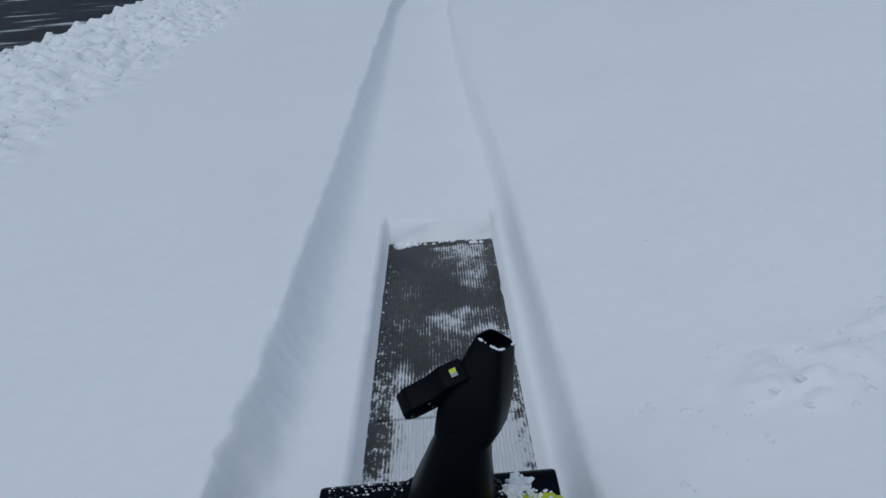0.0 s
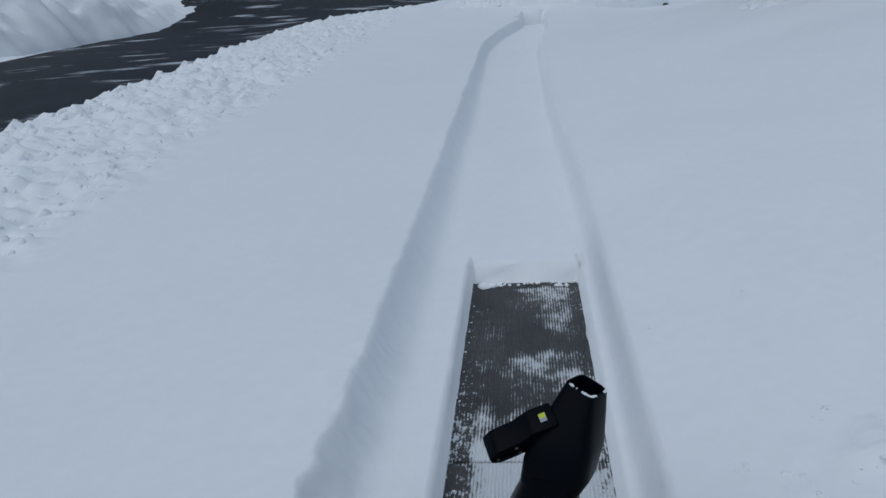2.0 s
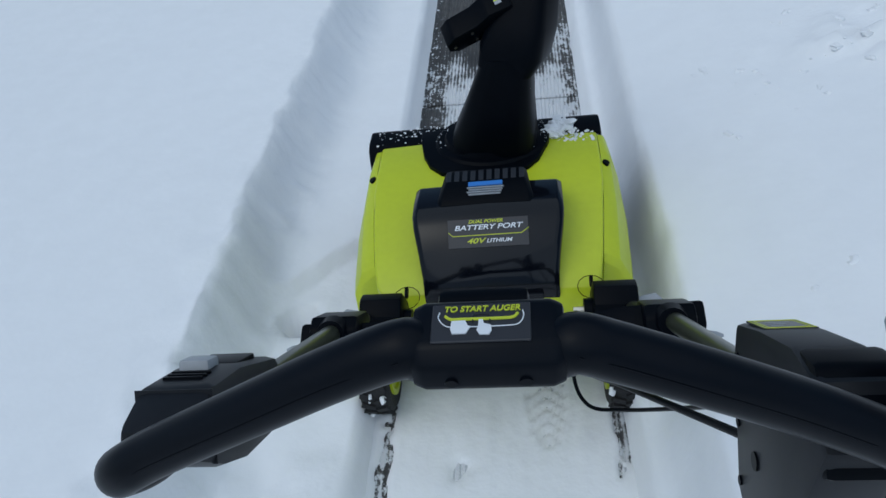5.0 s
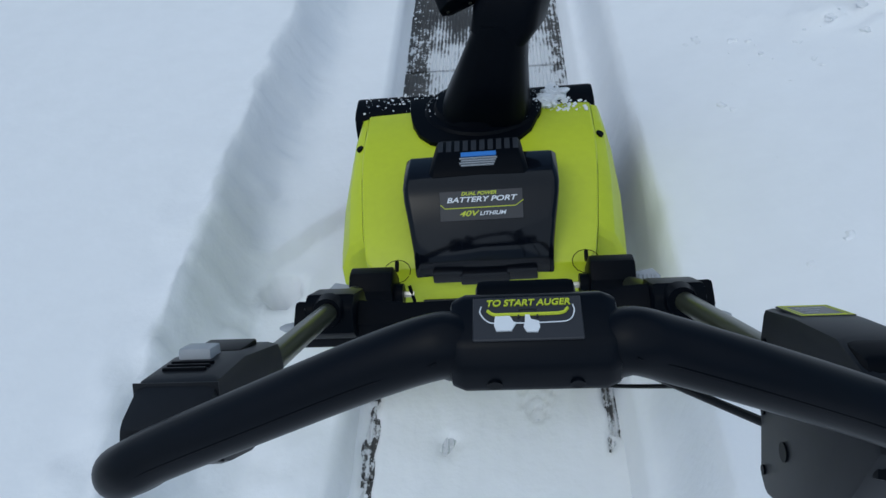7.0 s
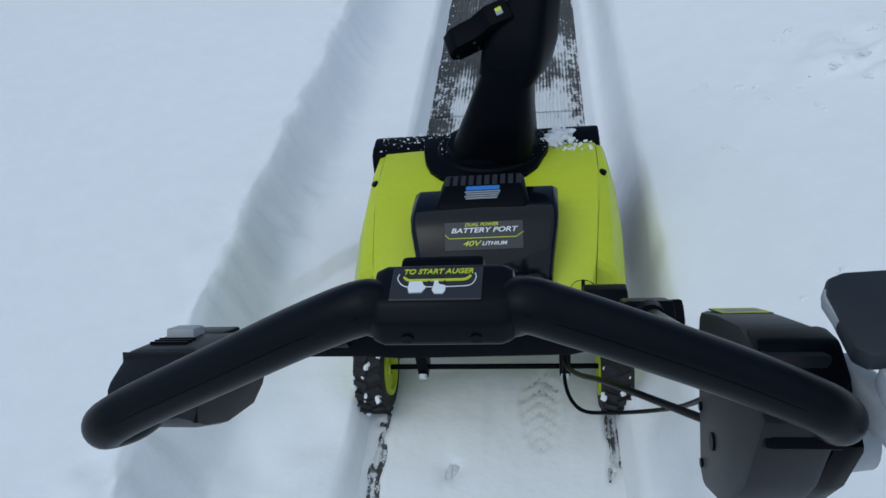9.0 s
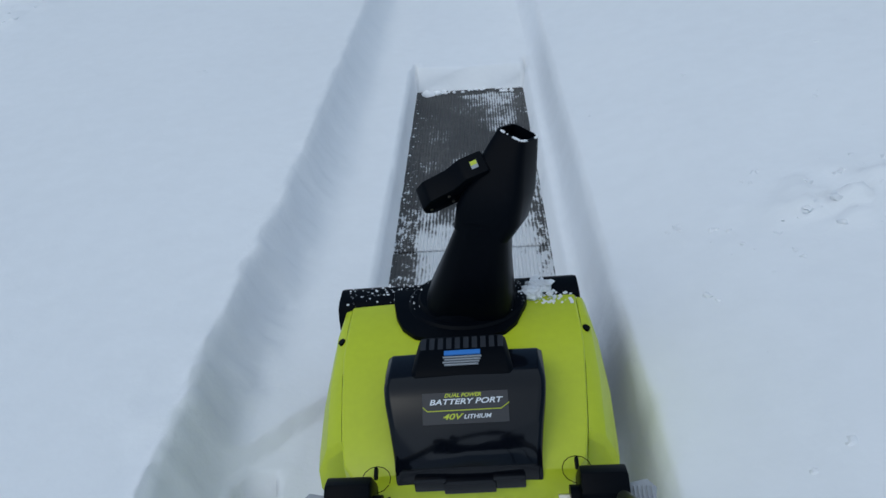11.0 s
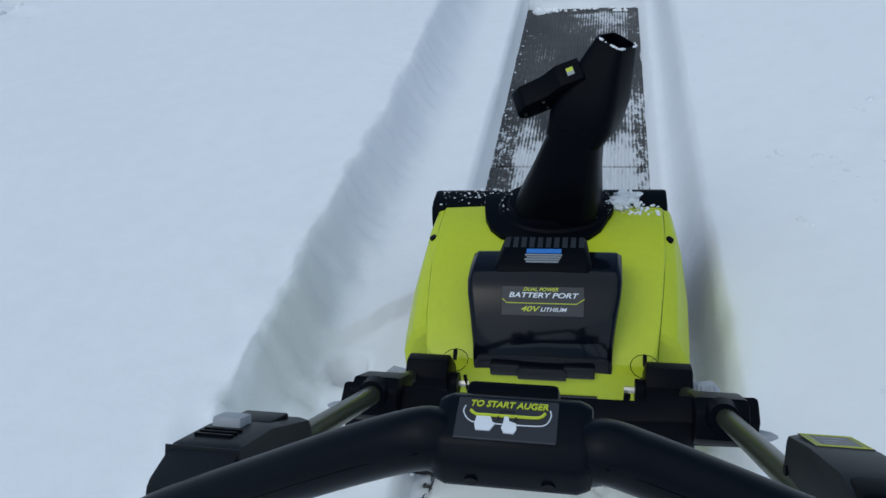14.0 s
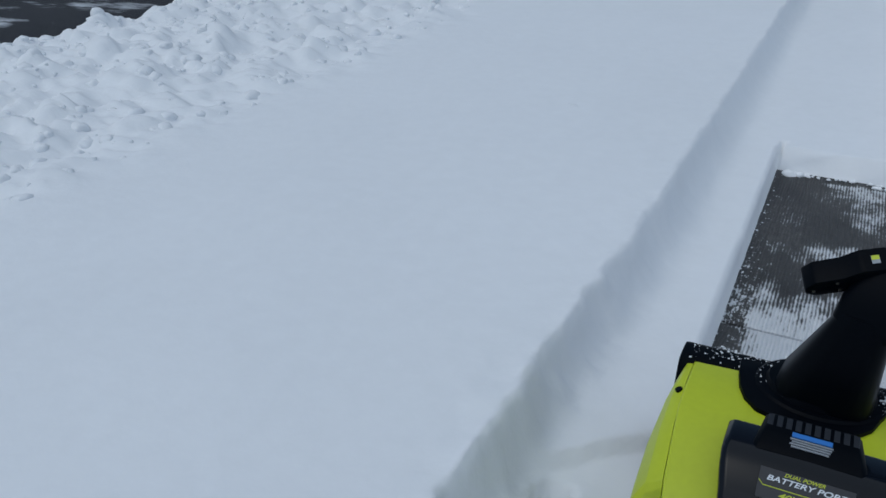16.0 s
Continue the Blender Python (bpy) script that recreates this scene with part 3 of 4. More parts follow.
# rear warning label under the hood's edge
warn = body_part("warning_label", box(-0.11, 0.11, -0.2835, -0.276, 0.296, 0.326, 0.0005, 1), DECAL, "dark warning label with coloured print", hood)
body_part("print_block", box(-0.03, 0.105, -0.2845, -0.2830, 0.311, 0.321, 0, 1), PRINT_RED, "", warn)
for k in range(7):
    body_part("pictogram", box(-0.02 + k * 0.018, -0.009 + k * 0.018, -0.2852, -0.2840, 0.312, 0.320, 0, 1), PRINT if k % 2 else PRINT_LIME, "", warn)
for k in range(3):
    body_part("print_line", box(-0.10, -0.04, -0.2845, -0.2832, 0.300 + k * 0.007, 0.3025 + k * 0.007, 0, 1), PRINT, "", warn)

# wheels and axle
axle = part("axle", tube([(-0.225, 0.184, 0.10), (0.245, 0.184, 0.10)], 0.006, 10), BLACK, thrower)
for x in (-0.149, 0.166):
    part("axle_bracket", box(x - 0.012, x + 0.012, 0.165, 0.21, 0.085, 0.20, 0.004), BLACK, axle)
    part("end_cap", disc((x, 0.160, 0.094), (0, 1, 0.6), 0.009, 0.01, 14), PRINT, axle, "white round end cap")
for s, x, y in ((-1, -0.257, 0.184), (1, 0.272, 0.184)):
    wheel = empty("wheel", MACHINE @ pose(x, y, 0.10, 0, 90, 2), "", "")
    wheel.parent, wheel.matrix_world = thrower, MACHINE @ pose(x, y, 0.10, 0, 90, 0)
    for key in ("label", "category", "group"):
        if key in wheel:
            del wheel[key]
    prof = [(0.062, -0.030), (0.088, -0.034), (0.098, -0.028), (0.1, -0.014), (0.1, 0.014), (0.098, 0.028), (0.088, 0.034), (0.062, 0.030)]
    tyre = loft([[(r * math.cos(a), r * math.sin(a), z) for r, z in prof] for a in (2 * math.pi * k / 36 for k in range(36))], False)
    bmesh.ops.bridge_loops(tyre, edges=[e for e in tyre.edges if e.is_boundary])
    for k in range(22):
        for side in (-1, 1):
            m = pose(0, 0, 0, 0, 0, k * 360 / 22 + side * 4) @ Matrix.Translation((0.1, 0, side * 0.015)) @ pose(0, 0, 0, side * 25, 0, 0)
            part("tread_lug", box(-0.003, 0.005, -0.007, 0.007, -0.014, 0.014, 0, 1, m), RUBBER, wheel)
    part("tyre", tyre, RUBBER, wheel, "black treaded tyre caked with snow")
    hub = loft([[(r * math.cos(a), r * math.sin(a), z) for a in (2 * math.pi * k / 28 for k in range(28))] for r, z in ((0.063, -0.030), (0.063, -0.036), (0.052, -0.036), (0.046, -0.026), (0.022, -0.022), (0.018, -0.034), (0.018, 0.034), (0.022, 0.022), (0.046, 0.026), (0.052, 0.036), (0.063, 0.036), (0.063, 0.030))])
    part("rim", hub, LIME, wheel, "lime green wheel rim")
    snowy = bmesh.new()
    for k in range(34):
        a = random.uniform(0, 6.28)
        lump(snowy, (0.101 * math.cos(a), 0.101 * math.sin(a), random.uniform(-0.03, 0.03)), random.uniform(0.004, 0.011), 0.7, 0.5, k)
    tagged(part("packed_snow", snowy, CLOD, wheel, "white snow packed in the tread"), kind="stuff")

# ---- handle of the snow thrower ----
HX = 0.0465                                  # the middle of the handle
UPW = Vector((0, -0.776, 0.63))             # along the side tubes, upwards and back
OUTW = Vector((0, 0.63, 0.776))             # away from them, upwards and ahead
TUBES = ((-1, -0.205, -0.155, -0.148), (1, 0.258, 0.254, 0.275))


def along(x, d, n=0.0):
    """A place on a side tube: d metres up from the crossbar, n metres off it."""
    return Vector((x, -0.225, 0.690)) + UPW * d + OUTW * n


def tube_frame(x, d):
    m = Matrix.Identity(4)
    for i, v in enumerate((Vector((1, 0, 0)), UPW, OUTW)):
        for r in range(3):
            m[r][i] = v[r]
    return Matrix.Translation(along(x, d)) @ m


for s, x0, x1, x2 in TUBES:
    part("side_tube", tube([(x0, 0.055, 0.405), (x0, 0.015, 0.445), along(x1, 0.0), along(x2, 0.44)], 0.0115, 14), TUBE, thrower, "olive grey painted handle tube")
    # folding clamp on the body's rear corner
    clamp = part("folding_clamp", prism([(-0.038, -0.045), (-0.030, 0.03), (-0.015, 0.048), (0.018, 0.05), (0.036, 0.03), (0.040, -0.03), (0.02, -0.055)], "x", -0.038, 0.038, 0.007), BLACK, thrower, "black moulded handle folding clamp", Matrix.Translation((-0.178 if s < 0 else 0.232, 0.050, 0.412 + 0.005 * s)) @ pose(0, 0, 0, 25, 0, 0))
    part("clamp_cap", disc((-0.044 * s, -0.01, 0.005), (1, 0, 0), 0.021, 0.018, 20, 0.003), BLACK, clamp)
    part("bolt", disc((-0.060 * s, -0.008, 0.004), (1, 0, 0), 0.0058, 0.022, 6), STEEL, clamp, "brassy hexagon bolt")
    loop = [(-0.034 * s + 0.025 * math.cos(a), 0.046 + 0.025 * math.sin(a), -0.031 - 0.008 * math.sin(a)) for a in (0.15 * math.pi * k - 0.3 for k in range(14))]
    part("tab_outline", tube(loop, 0.0008, 6), BLACK, clamp, "fine dark outline of a round tab")
    part("slot", box(-0.0035, 0.0035, 0.015, 0.036, 0.0, 0.012, 0.003, 2, Matrix.Translation((-0.034 * s, 0.030, -0.034))), BLACK, clamp)
    lever = part("clamp_lever", prism([(-0.012, -0.03), (0.026, -0.03), (0.034, 0.012), (0.02, 0.026), (-0.012, 0.02)], "z", -0.008, 0.010, 0.003), GREY, clamp, "pale grey ribbed plastic lever", Matrix.Translation((s * 0.052, -0.008, -0.005)) @ (pose(0, 0, 0, 0, 0, 0) if s > 0 else Matrix.Scale(-1, 4, (1, 0, 0))))
    for k in range(5):
        part("rib", box(-0.004 + k * 0.007, -0.001 + k * 0.007, -0.022, 0.014, 0.009, 0.0135, 0.0005, 1), GREY, lever)

# crossbar with its sockets
BAR_ENDS = [(-0.230, 0.684), (-0.262, 0.672), (-0.266, 0.632), (-0.238, 0.632)]
BAR_MID = [(-0.220, 0.668), (-0.248, 0.660), (-0.256, 0.618), (-0.228, 0.618)]
crossbar = part("crossbar", loft([[(HX + x, y + dy, z + dz + 0.020 + 0.016 * x) for y, z in ring] for x, ring, dy, dz in ((-0.2525, BAR_ENDS, 0.004, 0.002), (-0.150, BAR_ENDS, 0.004, 0.0), (-0.115, BAR_MID, 0, 0.002), (0.115, BAR_MID, 0, 0.004), (0.150, BAR_ENDS, 0.008, 0.002), (0.2525, BAR_ENDS, 0.010, 0.004))], True, 0.006), BLACK, thrower, "black plastic crossbar between the handle tubes")
for s, x0, x1, x2 in TUBES:
    socket = part("tube_socket", prism([(-0.042, -0.022), (-0.042, 0.012), (-0.028, 0.026), (0.03, 0.028), (0.044, 0.014), (0.044, -0.018), (0.026, -0.028), (-0.026, -0.028)], "x", x1 - 0.030, x1 + 0.030, 0.005), BLACK, crossbar, "", None)
    socket.data.transform(Matrix.Translation((0, -0.232, 0.684)) @ Matrix(((1, 0, 0, 0), (0, UPW.y, OUTW.y, 0), (0, UPW.z, OUTW.z, 0), (0, 0, 0, 1))))
    part("tube_ferrule", tube([along(x1, 0.035), along(x1, 0.055)], lambda u: 0.021 - 0.004 * u, 18), BLACK, crossbar)
    knob = part("clamp_knob", loft([[(HX + s * (d + 0.222), -0.245 + r * math.cos(a), 0.672 + r * 0.6 * math.sin(a)) for a in (2 * math.pi * k / 14 for k in range(14))] for d, r in ((0.028, 0.008), (0.036, 0.008), (0.046, 0.006), (0.053, 0.002))]), GREY, crossbar, "pale grey wing knob")

# the handlebar: one bent bar from tube to tube
bar_line = [along(-0.148, 0.40), along(-0.154, 0.445), (-0.167, -0.597, 0.976), (-0.178, -0.611, 0.985), (-0.166, -0.615, 0.998), (-0.140, -0.612, 1.012), (-0.078, -0.608, 1.043), (-0.015, -0.605, 1.075), (0.025, -0.604, 1.092), (0.040, -0.602, 1.086),
            (0.103, -0.602, 1.086), (0.118, -0.604, 1.092), (0.138, -0.604, 1.084), (0.183, -0.606, 1.064), (0.235, -0.607, 1.038), (0.276, -0.610, 1.017), (0.297, -0.611, 1.004), (0.306, -0.604, 0.988), along(0.292, 0.45), along(0.285, 0.40)]
handlebar = part("handlebar", tube(smooth_line(bar_line, 7), 0.0165, 24), GRIP, thrower, "thick black moulded handlebar")
for a, b in ((4, 9), (11, 16)):
    seam = smooth_line([Vector(q) + Vector((0, -0.0150, 0.0064)) for q in bar_line[a:b]], 7)
    part("seam", tube(seam, 0.0006, 6), BLACK, handlebar)
HUB = [(-0.574, 1.095), (-0.584, 1.1055), (-0.6135, 1.1055), (-0.6225, 1.096), (-0.6245, 1.082), (-0.612, 1.069), (-0.584, 1.073)]


def hub_ring(x, k, dy):
    return [(x, -0.600 + (y + 0.600) * k + dy, 1.088 + (z - 1.088) * k) for y, z in HUB]


hub_box = part("start_hub", loft([hub_ring(0.031, 0.88, 0), hub_ring(0.038, 1.0, 0), hub_ring(0.105, 1.0, 0), hub_ring(0.112, 0.88, 0)], True, 0.003), GRIP, thrower, "black start switch housing on the handlebar")
part("visor", box(0.043, 0.094, -0.579, -0.566, 1.078, 1.098, 0.004), BLACK, hub_box)
hub_label = part("start_label", box(0.0425, 0.0945, -0.6130, -0.5868, 1.1050, 1.1068, 0.0005, 1), DECAL, hub_box, "dark instruction label with yellow lettering")
LZ = 1.1071
lettering("TO START AUGER", 0.0054, 0.0400, PRINT_LIME, hub_label, Matrix.Translation((0.0690, -0.5912, LZ)), 0.2)
part("grip_outline", tube(smooth_line([(0.0466, -0.5929, LZ), (0.0461, -0.5969, LZ), (0.0496, -0.6021, LZ), (0.0558, -0.6034, LZ), (0.0813, -0.6034, LZ), (0.0884, -0.6021, LZ), (0.0909, -0.5969, LZ), (0.0904, -0.5929, LZ)], 5), 0.00035, 6), PRINT, hub_label)
part("bar_mark", tube(smooth_line([(0.0496, -0.5956, LZ), (0.0527, -0.5980, LZ), (0.0588, -0.5982, LZ), (0.0782, -0.5982, LZ), (0.0853, -0.5977, LZ), (0.0879, -0.5949, LZ)], 4), 0.0009, 6), PRINT_LIME, hub_label)
part("button_mark", tube(smooth_line([(0.0644, -0.6003, LZ), (0.0644, -0.5956, LZ), (0.0670, -0.5947, LZ), (0.0711, -0.5947, LZ), (0.0733, -0.5956, LZ), (0.0733, -0.6003, LZ)], 3), 0.0006, 6), DECAL, hub_label)
part("pictogram", prism([(0.0537, -0.6082), (0.0527, -0.6047), (0.0532, -0.5995), (0.0603, -0.5993), (0.0619, -0.6029), (0.0634, -0.6034), (0.0609, -0.6082)], "z", LZ - 0.001, LZ + 0.0005, 0), PRINT, hub_label)
part("pictogram", prism([(0.0680, -0.6090), (0.0665, -0.6060), (0.0672, -0.6038), (0.0675, -0.5986), (0.0695, -0.5984), (0.0702, -0.6016), (0.0739, -0.6029), (0.0743, -0.6064), (0.0731, -0.6092)], "z", LZ - 0.001, LZ + 0.0005, 0), PRINT, hub_label)
for x in (0.052, 0.091):
    part("screw_recess", disc((x, -0.6228, 1.0865), (0, 1, 0.12), 0.0036, 0.0034, 14), BLACK, hub_box)

# switch box on the tube to one side (in the tube's own frame: x across, y up the tube, z off it)
F = tube_frame(-0.160, 0.0)
left_box = part("switch_box", prism([(0.312, 0.006), (0.320, 0.028), (0.40, 0.037), (0.452, 0.034), (0.486, 0.012), (0.482, -0.012), (0.44, -0.028), (0.40, -0.036), (0.345, -0.034), (0.315, -0.018)], "x", -0.022, 0.034, 0.009), GREYBLACK, thrower, "charcoal speed switch box on the handle tube", F)
part("rocker_switch", box(-0.012, 0.012, 0.392, 0.412, 0.028, 0.044, 0.003), GREY, left_box, "pale grey rocker switch")
part("switch_recess", box(-0.016, 0.022, 0.345, 0.384, 0.0275, 0.0358, 0.002), BLACK, left_box)
for k in range(3):
    part("vent_slot", box(-0.012, 0.018, 0.420 + 0.007 * k, 0.423 + 0.007 * k, 0.030, 0.0378 - 0.0004 * k, 0.0005, 1), BLACK, left_box)
part("screw_recess", disc((0.0345, 0.440, 0.016), (1, 0, 0), 0.005, 0.004, 14), BLACK, left_box)
part("seam", box(-0.0224, 0.0344, 0.4560, 0.4568, -0.02, 0.0325, 0, 1), GREYBLACK, left_box)

# joystick box on the other side
F = tube_frame(0.298, 0.0)
right_box = part("control_box", prism([(0.288, 0.012), (0.297, 0.038), (0.36, 0.043), (0.43, 0.044), (0.472, 0.030), (0.488, -0.010), (0.44, -0.066), (0.402, -0.094), (0.385, -0.104), (0.30, -0.116), (0.287, -0.104)], "x", -0.037, 0.012, 0.006), GREYBLACK, thrower, "charcoal chute control box on the handle tube", F)
part("box_shell", prism([(0.310, -0.020), (0.37, -0.010), (0.44, -0.012), (0.470, -0.030), (0.43, -0.070), (0.395, -0.092), (0.330, -0.102), (0.302, -0.085)], "x", 0.0115, 0.034, 0.009), BLACK, right_box)
part("handle_collar", prism([(0.418, -0.012), (0.424, 0.034), (0.436, 0.044), (0.462, 0.038), (0.482, 0.014), (0.478, -0.03), (0.44, -0.035)], "x", -0.034, 0.020, 0.006), BLACK, right_box)
LABEL = Matrix.Translation((-0.012, 0.335, 0.0412)) @ pose(0, 0, 0, 2.5, 0, 0)
label = part("control_label", box(-0.0195, 0.0195, -0.025, 0.025, 0.0, 0.0013, 0.0004, 1, LABEL), DECAL, right_box, "dark control label with a yellow border")
for a, b, c, d in ((-0.0185, 0.0185, 0.0228, 0.0240), (-0.0185, 0.0185, -0.0240, -0.0228), (-0.0185, -0.0173, -0.0228, 0.0228), (0.0173, 0.0185, -0.0228, 0.0228), (-0.0155, 0.0155, 0.0196, 0.0206), (-0.0155, 0.0155, -0.0206, -0.0196), (-0.0155, -0.0145, -0.0196, 0.0196), (0.0145, 0.0155, -0.0196, 0.0196)):
    part("border", box(a, b, c, d, 0.0005, 0.0016, 0, 1, LABEL), PRINT_LIME, label)
for k in range(3):
    part("print_line", box(-0.010, 0.009 - 0.005 * k, -0.011 + 0.010 * k, -0.0085 + 0.010 * k, 0.0005, 0.0016, 0, 1, LABEL), GREY, label)
for v, w, r in ((0.303, 0.010, 0.0045), (0.440, 0.012, 0.006), (0.300, -0.045, 0.004), (0.345, -0.063, 0.0075), (0.300, -0.095, 0.004)):
    part("screw_recess", disc((-0.0366, v, w), (1, 0, 0), r, 0.004, 16), BLACK, right_box)
joystick = part("joystick_arm", tube([(0.318, -0.560, 0.985), (0.344, -0.596, 0.980), (0.376, -0.630, 0.966)], lambda u: 0.012 + 0.010 * u, 16), GREY, thrower, "grey plastic joystick arm")
part("joystick_disc", disc((0.342, -0.548, 0.915), (1, 0.1, 0.1), 0.040, 0.020, 28, 0.005), GREY, joystick, "grey round joystick base")
lamp = part("work_lamp", prism([(0.299, -0.560), (0.303, -0.546), (0.314, -0.541), (0.343, -0.539), (0.350, -0.544), (0.358, -0.600), (0.351, -0.608), (0.309, -0.611), (0.302, -0.604)], "z", 1.040, 1.054, 0.004), LAMPGREY, thrower, "dark flat work lamp on a folding arm")
part("lens", prism([(0.2975, -0.562), (0.2995, -0.553), (0.304, -0.556), (0.306, -0.592), (0.3025, -0.594)], "z", 1.0425, 1.0512, 0.001), GREY, lamp, "milky white lamp lens")
part("lamp_bracket", box(0.316, 0.340, -0.630, -0.607, 1.026, 1.043, 0.004), GREY, lamp, "grey hinge bracket")

# cables
for pts, r in (([(0.165, 0.03, 0.42), (0.160, -0.02, 0.36), (0.175, -0.10, 0.42), (0.205, -0.28, 0.62), (0.265, -0.49, 0.83)], 0.0042), ([(0.17, 0.045, 0.40), (0.160, 0.02, 0.26), (0.185, -0.02, 0.22), (0.24, -0.06, 0.26), (0.31, -0.20, 0.46), (0.30, -0.42, 0.78)], 0.0036), ([(-0.115, 0.05, 0.42), (-0.105, 0.02, 0.39), (-0.12, 0.0, 0.375), (-0.15, 0.01, 0.37)], 0.0032)):
    part("cable", tube(smooth_line(pts, 8), r, 10), BLACK, thrower, "black control cable")

# snow and ice sitting on the machine
crumbs = bmesh.new()
for k in range(150):
    x, y = random.uniform(-0.255, -0.06), random.uniform(0.175, 0.245)
    if random.random() < 0.6:
        y = random.uniform(0.20, 0.245)
    lump(crumbs, (x, y, 0.441), 0.0008 + 0.0026 * random.random() ** 2, 0.6, 0.6, k)
for k in range(60):
    a, q = random.choice((random.gauss(3.0, 0.35), random.gauss(0.05, 0.3))), random.uniform(0.100, 0.124)
    lump(crumbs, (RINGC.x + q * math.cos(a), RINGC.y + 0.84 * q * math.sin(a), 0.4630), 0.0007 + 0.005 * random.random() ** 5, 0.6, 0.9, k)
for k in range(60):
    lump(crumbs, (random.uniform(0.13, 0.245), random.uniform(0.135, 0.175), 0.442), random.uniform(0.001, 0.006), 0.4, 0.5, k)
crumbs.transform(TWIST)
crumb_ob = mesh_object("snow_crumbs", crumbs, CLOD)
crumb_ob.matrix_world = MACHINE
tagged(crumb_ob, "loose white snow crumbs on the black housing", "snow", kind="stuff")
chunk = bmesh.new()
for k in range(60):
    lump(chunk, (random.triangular(0.118, 0.205), random.triangular(0.150, 0.215), 0.446 + random.uniform(0, 0.014)), random.uniform(0.004, 0.011), 0.7, 0.9, k)
chunk.transform(TWIST)
chunk_ob = mesh_object("snow_chunk", chunk, CLOD)
chunk_ob.matrix_world = MACHINE
tagged(chunk_ob, "wet white snow chunk lying on the housing", "snow", kind="stuff")

# ---- loose snow on the ground ----
clods = bmesh.new()
for k in range(3200):
    y = -1 + 21 * random.random() ** 1.5
    x = road_side(y) + 0.15 + (-2.95 - road_side(y)) * random.random() ** 1.4
    r = 0.012 + 0.036 * random.random() ** 2.5
    lump(clods, (x, y, snow_height(x, y) - 0.35 * r), r, 0.8, 0.6, k)
tagged(mesh_object("snow_clods", clods, SNOW, 80), "clods of ploughed snow lying on the street bank", "snow", kind="stuff")
spray = bmesh.new()
for k in range(200):
    x = 0.50 + 1.3 * random.random()
    y = 1.60 + 0.35 * (x - 0.6) + random.gauss(0, 0.10) + 0.25 * random.random() ** 3
    if random.random() < 0.25:
        x, y = random.uniform(0.4, 2.6), random.uniform(-0.2, 3.0)
    r = 0.003 + 0.013 * random.random() ** 3
    lump(spray, (x, y, snow_height(x, y) - 0.35 * r), r, 0.6, 0.9, k)
for x, y, r in ((-1.28, 3.52, 0.028), (-1.25, 3.49, 0.016), (0.766, 2.72, 0.014), (1.363, 2.857, 0.010)):
    lump(spray, (x, y, snow_height(x, y) - 0.45 * r), r, 0.6, 0.9, 40 * r)
tagged(mesh_object("thrown_snow", spray, CLOD, 60), "lumps of thrown snow on the smooth lawn snow", "snow", kind="stuff")
edge = bmesh.new()
for k in range(260):
    y = random.uniform(0.1, 3.8)
    x = random.choice((-0.275, -0.285, 0.255)) + random.gauss(0, 0.012)
    lump(edge, (x, y, 0.002), 0.001 + 0.005 * random.random() ** 3, 0.6, 0.9, k)
for k in range(40):
    lump(edge, (random.uniform(-0.28, 0.26), 3.795 - 0.03 * random.random(), 0.004), random.uniform(0.003, 0.012), 0.6, 0.6, k)
lump(edge, (-0.235, 3.765, 0.005), 0.035, 0.6, 0.7, 4)
lump(edge, (-0.19, 3.772, 0.003), 0.022, 0.6, 0.7, 5)
for x in (0.14, 0.16, 0.19):
    lump(edge, (x, 3.75, 0.003), 0.014, 0.6, 0.8, 60 * x)
tagged(mesh_object("snow_crumb_rows", edge, SNOW, 80), "small snow crumbs along the scraped edges", "snow", kind="stuff")

# packed snow left behind the machine
def packed(x, y):
    h = 0.010 + 0.004 * noise.noise(Vector((x, y, 0)) * 12) + 0.003 * noise.noise(Vector((x * 30, y * 6, 3)))
    h *= smooth(1.30, 0.95, y + 0.1 * noise.noise(Vector((x * 5, y * 5, 9))))
    for wx in (-0.268, 0.238):
        gap = (0.12 if wx > 0 else -0.06) + noise.noise(Vector((wx * 9, y * 3.5, 2))) + 0.5 * noise.noise(Vector((x * 60, y * 45, 2)))
        wide = 0.010 + 0.006 * noise.noise(Vector((3, y * 17, wx)))
        h -= 0.028 * smooth(0.0, 0.12, gap) * smooth(wide + 0.006, wide - 0.004, abs(x - wx + 0.010 * noise.noise(Vector((1, y * 14, 0)))))
    h -= 0.022 * math.exp(-((x + 0.104) ** 2 + (y - 0.836) ** 2) / 0.0005) * (0.7 + noise.noise(Vector((x * 70, y * 70, 1))))
    for fx, fy in ((-0.19, 0.60), (-0.10, 0.58), (0.085, 1.0)):
        u, v = (x - fx) / 0.045, (y - fy) / 0.11
        if u * u + v * v < 1:
            h += (0.006 * math.sin((v + 0.35 * abs(u)) * 22)) - 0.005
    return h


packed_mesh = grid_mesh(axis_steps([(-0.30, 0.008), (0.275, 1)]), axis_steps([(-0.75, 0.012), (1.45, 1)]), packed)
packed_mesh.materials.append(SNOW)
tagged(new("packed_snow", packed_mesh), "thin packed snow with tyre tracks and boot marks", "snow", kind="stuff")

